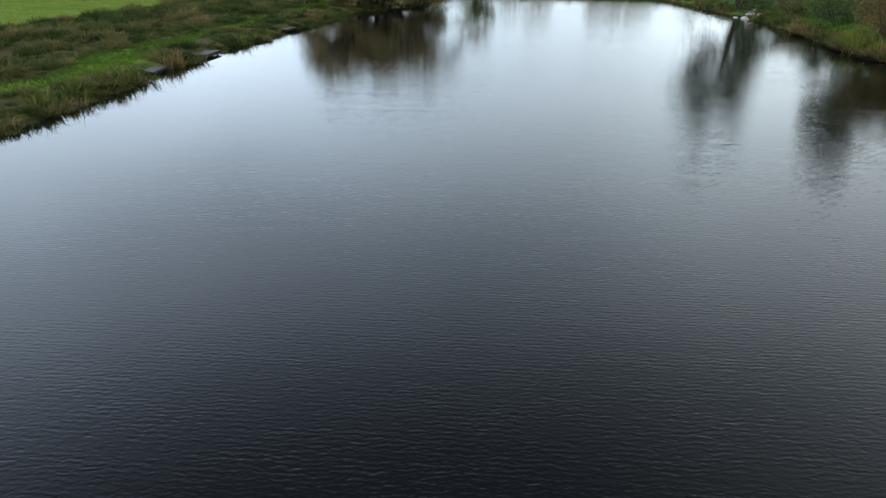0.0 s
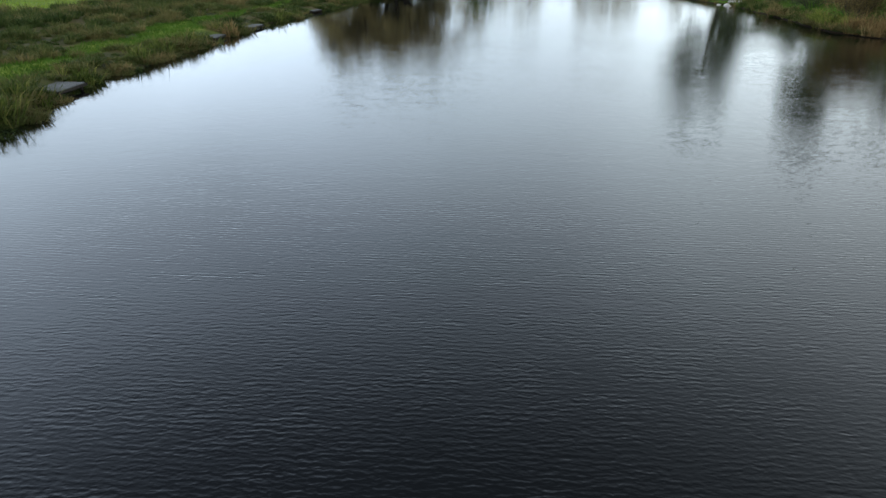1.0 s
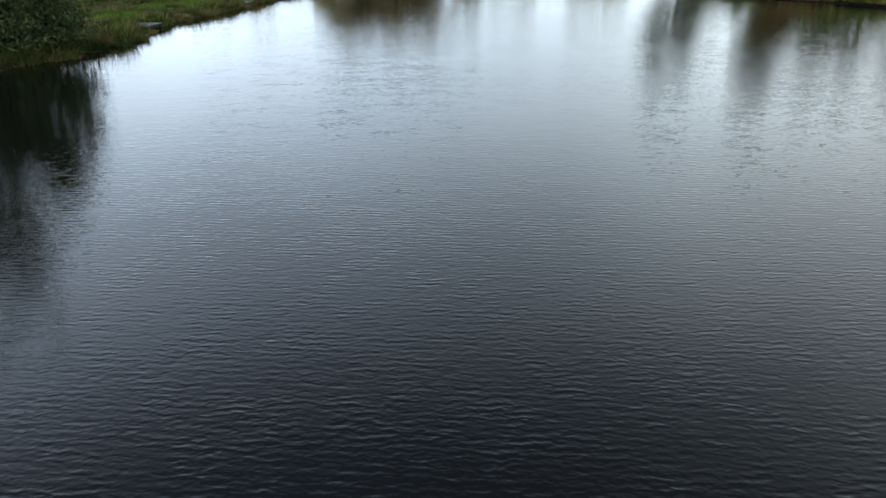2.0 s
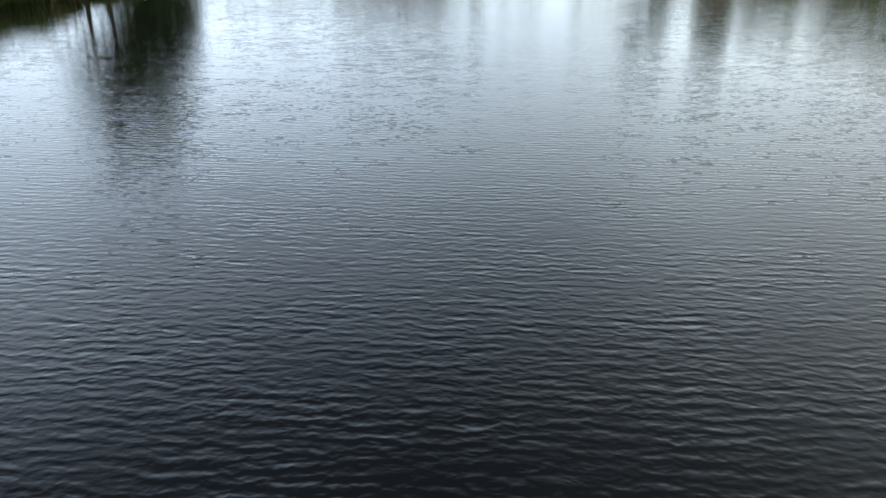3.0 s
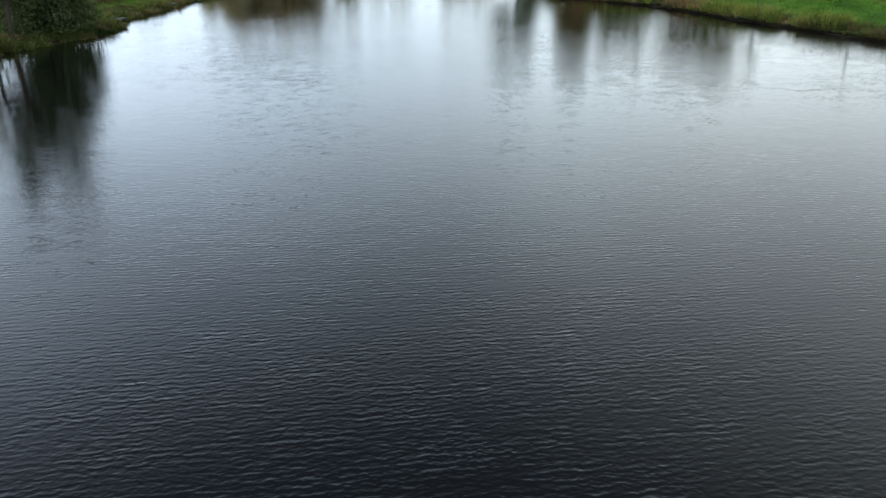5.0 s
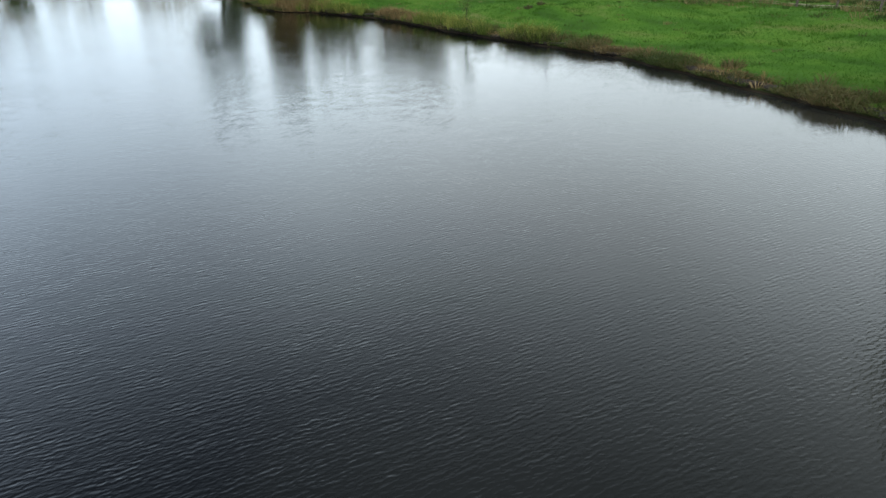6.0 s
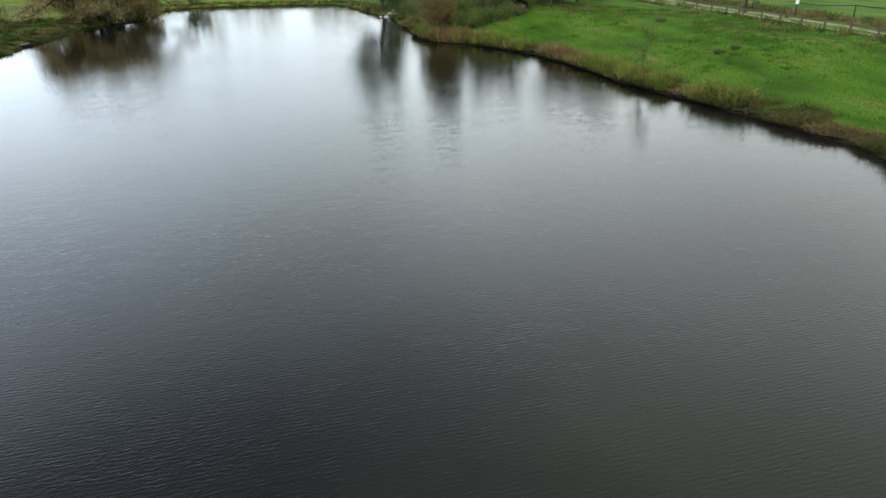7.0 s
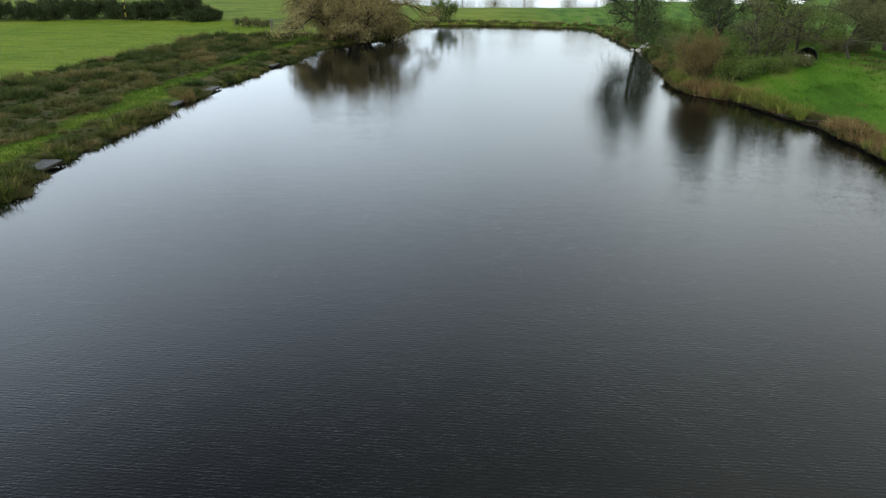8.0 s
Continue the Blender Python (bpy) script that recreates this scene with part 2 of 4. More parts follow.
    open_water.inputs["To Min"].default_value, open_water.inputs["To Max"].default_value = 1.0, 0.0
    l.new(sep.outputs["Y"], open_water.inputs["Value"])
    margin = n.new("ShaderNodeMapRange")            # still water under the rushes
    margin.inputs["From Min"].default_value, margin.inputs["From Max"].default_value = -13.5, -3.0
    margin.inputs["To Min"].default_value, margin.inputs["To Max"].default_value = 0.28, 1.0
    l.new(sep.outputs["X"], margin.inputs["Value"])
    calm = maths("MULTIPLY", margin.outputs["Result"], maths("SUBTRACT", 1.0, maths("MULTIPLY", bank.outputs["Result"], open_water.outputs["Result"])))
    silt = n.new("ShaderNodeMapRange")
    silt.inputs["From Min"].default_value, silt.inputs["From Max"].default_value = 0.5, 10.0
    l.new(maths("ADD", sep.outputs["X"], maths("MULTIPLY", maths("SUBTRACT", ripple(1.0, 1.0, 0, 0.16, 3.0, 0.5), 0.5), 9.0)), silt.inputs["Value"])
    body = ramp_of(n, [(0.0, (0.0035, 0.0040, 0.0038)), (0.5, (0.018, 0.0185, 0.0145)), (1.0, (0.034, 0.033, 0.025))])
    l.new(maths("MULTIPLY", silt.outputs["Result"], open_water.outputs["Result"]), body.inputs["Fac"])
    l.new(body.outputs["Color"], b.inputs["Base Color"])
    reach = n.new("ShaderNodeMapRange")             # the wind bites hardest at the open foot of the pond
    reach.inputs["From Min"].default_value, reach.inputs["From Max"].default_value = -17.0, -7.0
    reach.inputs["To Min"].default_value, reach.inputs["To Max"].default_value = 1.0, 0.70
    l.new(sep.outputs["Y"], reach.inputs["Value"])
    calm = maths("MULTIPLY", calm, reach.outputs["Result"])
    amount = maths("MULTIPLY", maths("MULTIPLY", pm.outputs["Result"], lee.outputs["Result"]), calm)
    bp = n.new("ShaderNodeBump")
    bp.inputs["Strength"].default_value = 1.0
    bp.inputs["Distance"].default_value = 1.0
    l.new(maths("MULTIPLY", height, amount), bp.inputs["Height"])
    l.new(bp.outputs[0], b.inputs["Normal"])
    return m


M_GROUND = ground_surface()
M_WATER = water_surface()
M_RUSH = surface("rush_tussock", [(0.22, (0.024, 0.044, 0.009)), (0.38, (0.060, 0.090, 0.020)), (0.52, (0.114, 0.120, 0.035)), (0.66, (0.180, 0.144, 0.056)), (0.82, (0.30, 0.225, 0.105))],
                 scale=0.6, wide=0.2, wide_amount=0.35, island=0.18, bump=0, thin=0.25, spec=0.15, tone=0.55)
M_SEDGE = surface("green_sedge", [(0.2, (0.045, 0.075, 0.012)), (0.42, (0.115, 0.155, 0.024)), (0.62, (0.22, 0.235, 0.045)), (0.85, (0.34, 0.28, 0.09))],
                  scale=0.8, wide=0.3, wide_amount=0.5, island=0.25, bump=0, thin=0.3, spec=0.2, tone=0.4)
M_IRIS = surface("flag_iris_blade", [(0.2, (0.030, 0.052, 0.010)), (0.42, (0.072, 0.105, 0.018)), (0.62, (0.155, 0.175, 0.036)), (0.85, (0.30, 0.25, 0.08))],
                 scale=0.8, wide=0.3, wide_amount=0.5, island=0.3, bump=0, thin=0.3, spec=0.2, tone=0.45)
M_BANK = surface("dead_bank_sedge", [(0.2, (0.030, 0.048, 0.010)), (0.4, (0.066, 0.090, 0.020)), (0.55, (0.120, 0.112, 0.036)), (0.7, (0.155, 0.110, 0.048)), (0.85, (0.25, 0.18, 0.085))],
                 scale=0.7, wide=0.25, wide_amount=0.4, island=0.2, bump=0, thin=0.25, spec=0.15, tone=0.5)
M_EARTH = surface("wet_peat_bank", [(0.3, (0.014, 0.010, 0.007)), (0.55, (0.034, 0.025, 0.016)), (0.8, (0.075, 0.055, 0.034))], scale=3.0, wide=0.5, bump=0.9, rough=0.8)
M_STRAW = surface("dead_reed", [(0.15, (0.080, 0.052, 0.022)), (0.5, (0.20, 0.135, 0.052)), (0.85, (0.40, 0.30, 0.14))],
                  scale=1.2, wide=0.3, wide_amount=0.4, island=0.3, bump=0, thin=0.25, spec=0.15, tone=0.4)
M_DOCK = surface("dead_thistle", [(0.2, (0.040, 0.055, 0.016)), (0.8, (0.13, 0.115, 0.048))], scale=4, wide=0.5, island=0.4, bump=0, thin=0.15, spec=0.15)
M_LAWN = surface("meadow_grass", [(0.28, (0.030, 0.078, 0.008)), (0.42, (0.050, 0.126, 0.011)), (0.58, (0.076, 0.166, 0.016)), (0.74, (0.135, 0.185, 0.034))],
                 scale=0.7, wide=0.16, wide_amount=0.5, island=0.05, stretch=(1.0, 0.3, 1.0), bump=0, thin=0.3, spec=0.15)
M_PATH = surface("trodden_grass", [(0.28, (0.035, 0.078, 0.008)), (0.5, (0.066, 0.135, 0.014)), (0.74, (0.125, 0.190, 0.028))], scale=0.8, wide=0.2, wide_amount=0.5, island=0.15, bump=0, thin=0.25, spec=0.15)
M_FIELD = surface("grazed_grass", [(0.28, (0.105, 0.190, 0.014)), (0.5, (0.185, 0.290, 0.024)), (0.74, (0.32, 0.36, 0.06))], scale=0.7, wide=0.06, wide_amount=0.45, island=0.12, stretch=(0.22, 1.0, 1.0), bump=0, thin=0.3, spec=0.15)
M_BARK = surface("bark", [(0.3, (0.020, 0.017, 0.012)), (0.6, (0.050, 0.042, 0.031)), (0.8, (0.10, 0.085, 0.066))], scale=9, wide=0.8, stretch=(1, 1, 0.25), bump=0.8)
M_LEAF_OLIVE = surface("willow_leaf", [(0.15, (0.165, 0.142, 0.056)), (0.5, (0.33, 0.275, 0.115)), (0.85, (0.48, 0.40, 0.185))], scale=0.6, wide=0.3, wide_amount=0.5, island=0.5, bump=0, thin=0.5)
M_LEAF_DUSK = surface("late_autumn_leaf", [(0.15, (0.058, 0.068, 0.026)), (0.5, (0.120, 0.130, 0.050)), (0.85, (0.22, 0.21, 0.088))], scale=0.6, wide=0.3, wide_amount=0.5, island=0.5, bump=0, thin=0.35)
M_LEAF_BROWN = surface("russet_leaf", [(0.15, (0.085, 0.062, 0.022)), (0.5, (0.165, 0.125, 0.044)), (0.85, (0.26, 0.20, 0.075))], scale=0.6, wide=0.3, wide_amount=0.5, island=0.5, bump=0, thin=0.3)
M_LEAF_DARK = surface("ivy_leaf", [(0.15, (0.036, 0.058, 0.020)), (0.5, (0.080, 0.120, 0.038)), (0.85, (0.15, 0.19, 0.065))], scale=0.6, wide=0.3, wide_amount=0.5, island=0.5, bump=0, thin=0.35, spec=0.4)
M_LEAF_HEDGE = surface("hawthorn_leaf", [(0.15, (0.014, 0.024, 0.008)), (0.5, (0.034, 0.052, 0.016)), (0.85, (0.075, 0.095, 0.032))], scale=0.6, wide=0.3, wide_amount=0.5, island=0.5, bump=0, thin=0.2)
M_LEAF_GREEN = surface("shrub_leaf", [(0.15, (0.042, 0.074, 0.014)), (0.5, (0.100, 0.150, 0.030)), (0.85, (0.19, 0.225, 0.055))], scale=0.6, wide=0.3, wide_amount=0.5, island=0.5, bump=0, thin=0.3)
M_WOOD = surface("weathered_wood", [(0.3, (0.075, 0.066, 0.055)), (0.6, (0.17, 0.155, 0.13)), (0.8, (0.27, 0.25, 0.22))], scale=14, wide=1.2, stretch=(1, 1, 0.3), bump=0.5)
M_RAIL = surface("brown_fence_timber", [(0.3, (0.055, 0.042, 0.030)), (0.6, (0.12, 0.095, 0.07)), (0.8, (0.20, 0.17, 0.13))], scale=14, wide=1.2, bump=0.5)
M_DECK = surface("wet_deck_board", [(0.3, (0.040, 0.040, 0.037)), (0.6, (0.085, 0.085, 0.080)), (0.8, (0.145, 0.145, 0.138))], scale=16, wide=1.5, bump=0.4, rough=0.6)
M_DARKWOOD = surface("sodden_timber", [(0.3, (0.016, 0.013, 0.010)), (0.8, (0.055, 0.046, 0.036))], scale=12, wide=1.0, bump=0.5)
M_GRAVEL = surface("limestone_gravel", [(0.3, (0.19, 0.15, 0.095)), (0.55, (0.34, 0.28, 0.19)), (0.8, (0.48, 0.41, 0.30))], scale=7, wide=0.5, bump=0.7)
M_STONE = surface("pale_stone", [(0.3, (0.38, 0.37, 0.34)), (0.7, (0.62, 0.61, 0.58))], scale=6, wide=1.0, bump=0.5)
M_CLOTH = surface("dark_shelter_cloth", [(0.3, (0.010, 0.011, 0.012)), (0.8, (0.026, 0.027, 0.028))], scale=5, wide=1.0, bump=0.4, rough=0.6)
M_WHITE = surface("white_plastic", [(0.3, (0.66, 0.66, 0.64)), (0.8, (0.80, 0.80, 0.78))], scale=4, wide=1.0, bump=0.0, rough=0.4)
M_YELLOW = surface("yellow_paint", [(0.3, (0.62, 0.50, 0.05)), (0.8, (0.75, 0.62, 0.08))], scale=5, wide=1.0, bump=0.1, rough=0.5)
M_BLACK = surface("black_paint", [(0.3, (0.012, 0.012, 0.012)), (0.8, (0.03, 0.03, 0.03))], scale=5, wide=1.0, bump=0.1, rough=0.5)


# ---- mesh helpers ----
def mesh_of(name, verts, faces, material, smooth=False):
    """verts (n, 3); faces: arrays (m, 3) or (m, 4)."""
    me = bpy.data.meshes.new(name)
    verts = np.asarray(verts, dtype=np.float32)
    faces = [np.asarray(f, dtype=np.int32) for f in faces if len(f)]
    loops = np.concatenate([f.ravel() for f in faces])
    sizes = np.concatenate([np.full(len(f), f.shape[1], dtype=np.int32) for f in faces])
    me.vertices.add(len(verts))
    me.vertices.foreach_set("co", verts.ravel())
    me.loops.add(len(loops))
    me.loops.foreach_set("vertex_index", loops)
    me.polygons.add(len(sizes))
    me.polygons.foreach_set("loop_start", np.concatenate([[0], np.cumsum(sizes)[:-1]]).astype(np.int32))
    me.polygons.foreach_set("use_smooth", np.full(len(sizes), smooth))
    me.update(calc_edges=True)
    me.validate()
    me.materials.append(material)
    return me


def part(name, data, parent=None, label="", at=None):
    ob = new(name, data)
    if parent is not None:
        ob.parent = parent
    if at is not None:
        ob.matrix_basis = at
    return tagged(ob, label)


def part_bm(name, bm, material, parent=None, label="", at=None, smooth=False):
    me = bpy.data.meshes.new(name)
    if smooth:
        for f in bm.faces:
            f.smooth = True
    bm.to_mesh(me)
    bm.free()
    me.materials.append(material)
    return part(name, me, parent, label, at)


def thing(name, m, label, category, group=""):
    ob = new(name)
    ob.empty_display_size = 0.3
    ob.matrix_basis = m
    return tagged(ob, label, category, group)


def box(bm, sx, sy, sz, m=None, bevel=0.0):
    made = bmesh.ops.create_cube(bm, size=1.0, matrix=(m or Matrix()) @ Matrix.Diagonal((sx, sy, sz, 1)))
    if bevel:
        edges = list({e for v in made["verts"] for e in v.link_edges})
        bmesh.ops.bevel(bm, geom=edges, offset=bevel, segments=1, affect="EDGES")


def tubes(lines):
    """Tapered tubes along lines: each (points, radii, sides)."""
    vs, fs, count = [], [], 0
    for pts, radii, sides in lines:
        p = np.asarray(pts, dtype=float)
        tan = np.gradient(p, axis=0)
        tan /= np.linalg.norm(tan, axis=1)[:, None] + 1e-9
        ref = np.where(np.abs(tan[:, 2:3]) > 0.9, [[1.0, 0, 0]], [[0, 0, 1.0]])
        u = np.cross(tan, ref)
        u /= np.linalg.norm(u, axis=1)[:, None] + 1e-9
        w = np.cross(tan, u)
        a = np.arange(sides) * 2 * math.pi / sides
        ring = p[:, None, :] + np.asarray(radii)[:, None, None] * (np.cos(a)[None, :, None] * u[:, None, :] + np.sin(a)[None, :, None] * w[:, None, :])
        vs.append(ring.reshape(-1, 3))
        i, j = np.meshgrid(np.arange(len(p) - 1), np.arange(sides), indexing="ij")
        k = (j + 1) % sides
        fs.append((count + np.stack([i * sides + j, i * sides + k, (i + 1) * sides + k, (i + 1) * sides + j], -1)).reshape(-1, 4))
        count += len(p) * sides
    return np.concatenate(vs), np.concatenate(fs)


def blades(rng, base, height, width, lean, two=True, away=None):
    """Grass blades from base points: a bent strip of two steps, or one thin wedge."""
    n = len(base)
    turn = rng.uniform(0, 2 * math.pi, n)
    away = rng.uniform(0, 2 * math.pi, n) if away is None else away
    side = np.stack([np.cos(turn), np.sin(turn), np.zeros(n)], 1) * (width / 2)[:, None]
    out = np.stack([np.cos(away), np.sin(away), np.zeros(n)], 1) * (lean * height)[:, None]
    up = np.stack([np.zeros(n), np.zeros(n), height], 1)
    if two:
        mid = base + 0.6 * up + 0.35 * out
        tip = base + up * (1 - 0.35 * lean[:, None]) + out
        v = np.stack([base - side, base + side, mid + side * 0.8, mid - side * 0.8, tip], 1).reshape(-1, 3)
        k = np.arange(n)[:, None] * 5
        return v, [k + np.array([0, 1, 2, 3]), k + np.array([3, 2, 4])]
    v = np.stack([base - side, base + side, base + up + out], 1).reshape(-1, 3)
    return v, [np.arange(n)[:, None] * 3 + np.array([0, 1, 2])]


# ---- the lie of the land ----
SHORE = [(-19, 7.5), (-17.2, 8.6), (-16.3, 11), (-15.7, 13.7), (-15.0, 16.6), (-13.8, 20.6), (-14.0, 23.6), (-14.8, 26.8), (-14.9, 29.5),
         (-14.7, 33), (-14.6, 37.5), (-14.6, 43), (-14.1, 49.5), (-12.8, 58), (-11.9, 65), (-11.3, 71), (-10.5, 75), (-8, 78), (-5, 81),
         (-3.9, 88), (-3, 94), (-1.5, 97), (5.8, 97), (14, 95), (19.5, 93), (20.8, 87), (21.2, 80), (21.7, 74), (22.2, 69), (21.2, 60),
         (20.3, 51), (20.8, 46.8)]
SHORE += [(22.5, 44.9), (23.8, 41.5), (25.0, 36.8), (25.2, 32.5), (25.1, 26), (25.6, 20), (25.8, 15), (25.9, 10), (25.1, 5), (23.9, 0),
          (23.2, -4.5), (21.5, -7.8), (20.3, -11), (20, -20), (17, -34), (8, -44), (-6, -46), (-18, -40), (-25, -28), (-27, -12), (-25, 0), (-22, 5)]
LAKE = [(-3, 132), (0, 128), (10, 128), (21, 127.5), (27, 130), (34, 148), (46, 143), (56, 137), (66, 139), (71, 155), (60, 183), (30, 188), (10, 190), (-12, 175), (-12, 145)]


def rounded(pts, steps, rough, seed):
    rng = np.random.default_rng(seed)
    p = np.array(pts, dtype=float)
    a, b, c, d = np.roll(p, 1, 0), p, np.roll(p, -1, 0), np.roll(p, -2, 0)
    t = np.linspace(0, 1, steps, endpoint=False)[None, :, None]
    a, b, c, d = (q[:, None, :] for q in (a, b, c, d))
    q = 0.5 * (2 * b + (c - a) * t + (2 * a - 5 * b + 4 * c - d) * t ** 2 + (3 * b - a - 3 * c + d) * t ** 3)
    q = q.reshape(-1, 2)
    return q + rng.normal(0, rough, q.shape)


POND, LAKE = rounded(SHORE, 6, 0.13, 3), rounded(LAKE, 5, 0.1, 4)


def beyond(x, y, line):
    """Distance outside a closed line, negative within."""
    p = np.stack([np.ravel(x), np.ravel(y)], 1)
    out = np.empty(len(p))
    a, b = line, np.roll(line, -1, 0)
    ab = b - a
    den = (ab ** 2).sum(1)
    for i in range(0, len(p), 4000):
        q = p[i:i + 4000, None, :] - a[None]
        t = np.clip((q * ab).sum(-1) / den, 0, 1)
        d = np.sqrt(((q - t[..., None] * ab) ** 2).sum(-1)).min(1)
        y0, y1 = a[None, :, 1], b[None, :, 1]
        py, px = p[i:i + 4000, None, 1], p[i:i + 4000, None, 0]
        cross = ((y0 > py) != (y1 > py)) & (px < a[None, :, 0] + (py - y0) / np.where(y1 == y0, 1e-9, y1 - y0) * ab[None, :, 0])
        out[i:i + 4000] = np.where(cross.sum(1) % 2 == 1, -d, d)
    return out.reshape(np.shape(x))


def step(x, lo, hi):
    t = np.clip((x - lo) / (hi - lo), 0, 1)
    return t * t * (3 - 2 * t)


def relief(x, y):
    """Ground height, and the distance from the pond's edge."""
    x, y = np.asarray(x, dtype=float), np.asarray(y, dtype=float)
    d1, d2 = beyond(x, y, POND), beyond(x, y, LAKE)
    d = np.minimum(d1, d2)
    z = np.where(d < 0, np.maximum(-1.2, 0.5 * d), 0.38 * (1 - np.exp(-np.maximum(d, 0) / 0.45)))
    right = step(x, 12, 22) * (1 - step(y, 74, 96))
    z = z + right * 1.65 * step(d1, 0.8, 11) + (1 - right) * 0.18 * step(d, 2, 12)
    bumps = 0.06 * np.sin(x * 0.9 + 1.3 * np.sin(y * 0.35)) * np.sin(y * 0.7 + 0.8 * np.sin(x * 0.5)) + 0.05 * np.sin(x * 2.3 + y * 1.1) * np.sin(y * 1.9 - x * 0.6)
    return z + bumps * step(d, 0.4, 2.5), d1


def axis_steps(lo, hi, fine, reach):
    mid = np.arange(lo, hi + fine / 2, fine)
    grow = fine * np.cumsum(1.35 ** np.arange(1, 40))
    grow = np.append(grow[grow < reach], reach)
    return np.concatenate([lo - grow[::-1], mid, hi + grow])


AX, AY = axis_steps(-38, 52, 0.65, 1900), axis_steps(-52, 136, 0.65, 1900)
gx, gy = np.meshgrid(AX, AY, indexing="xy")
gz, gd = relief(gx, gy)


def land(x, y):
    """Height of the ground sheet and distance from the pond's edge, between the sheet's corners."""
    x, y = np.asarray(x, dtype=float), np.asarray(y, dtype=float)
    i = np.clip(np.searchsorted(AX, x) - 1, 0, len(AX) - 2)
    j = np.clip(np.searchsorted(AY, y) - 1, 0, len(AY) - 2)
    u, v = (x - AX[i]) / (AX[i + 1] - AX[i]), (y - AY[j]) / (AY[j + 1] - AY[j])

    def mixed(g):
        return (g[j, i] * (1 - u) + g[j, i + 1] * u) * (1 - v) + (g[j + 1, i] * (1 - u) + g[j + 1, i + 1] * u) * v
    return mixed(gz), mixed(gd)


def ground_z(x, y):
    return float(land(x, y)[0])


rows_n, cols_n = gx.shape
gi = (np.arange(rows_n - 1)[:, None] * cols_n + np.arange(cols_n - 1)[None, :]).ravel()
ground = part("ground", mesh_of("ground", np.stack([gx.ravel(), gy.ravel(), gz.ravel()], 1),
                                [np.stack([gi, gi + 1, gi + cols_n + 1, gi + cols_n], 1)], M_GROUND, True))
tagged(ground, "green pasture and muddy bank round the pond", "ground", kind="structure")


def sheet(name, line, label):
    """A flat water sheet that runs a little way under the bank."""
    run = np.roll(line, -1, 0) - np.roll(line, 1, 0)
    run /= np.linalg.norm(run, axis=1)[:, None]
    sign = 1.0 if poly_up(line) else -1.0
    rim = line + 0.7 * sign * np.stack([run[:, 1], -run[:, 0]], 1)
    me = bpy.data.meshes.new(name)
    ring = list(range(len(rim)))
    me.from_pydata([(x, y, 0.0) for x, y in rim], [], [ring if sign > 0 else ring[::-1]])
    me.materials.append(M_WATER)
    return tagged(part(name, me), label, "water", kind="structure")


def poly_up(line):
    a, b = line, np.roll(line, -1, 0)
    return (a[:, 0] * b[:, 1] - b[:, 0] * a[:, 1]).sum() > 0


sheet("pond_water", POND, "dark pond water with wind ripples reflecting grey sky")
sheet("lake_water", LAKE, "pale far lake beyond the grassy bank")


def earth_bank(y0, y1):
    """Undercut face of bare peat below the meadow's edge."""
    rng = np.random.default_rng(12)
    mid = POND + 0.0
    line = mid[(mid[:, 0] > 12) & (mid[:, 1] > y0) & (mid[:, 1] < y1)]
    seg = np.linalg.norm(np.diff(line, axis=0), axis=1)
    s = np.concatenate([[0], np.cumsum(seg)])
    t = np.arange(0, s[-1], 0.14)
    pts = np.stack([np.interp(t, s, line[:, k]) for k in (0, 1)], 1)
    run = np.gradient(pts, axis=0)
    run /= np.linalg.norm(run, axis=1)[:, None]
    out = np.stack([run[:, 1], -run[:, 0]], 1) * (1 if poly_up(POND) else -1)
    soft = np.convolve(rng.normal(0, 1, len(t) + 8), np.ones(9) / 3, "valid")
    rows = ((0.20, -0.25), (0.22, 0.02), (0.14, 0.09), (0.03, 0.16), (-0.02, 0.21), (0.12, 0.28), (0.55, 0.27), (0.9, 0.20))
    v = np.empty((len(t), len(rows), 3))
    for k, (o, z) in enumerate(rows):
        q = pts + out * (o + 0.13 * soft[:, None] + rng.normal(0, 0.035, (len(t), 1)))
        v[:, k] = np.column_stack([q, z * (1 + 0.22 * np.sin(t * 0.8 + 2 * np.sin(t * 0.23))) + (rng.normal(0, 0.025, len(t)) if 0 < k < 6 else 0)])
    i, j = np.meshgrid(np.arange(len(t) - 1), np.arange(len(rows) - 1), indexing="ij")
    a, c = (i * len(rows) + j).ravel(), len(rows)
    return tagged(part("earth_bank", mesh_of("earth_bank", v.reshape(-1, 3), [np.stack([a, a + 1, a + c + 1, a + c], 1)], M_EARTH, True)),
                  "dark undercut peat bank below the meadow", "bank", kind="structure")


earth_bank(-14, 44)

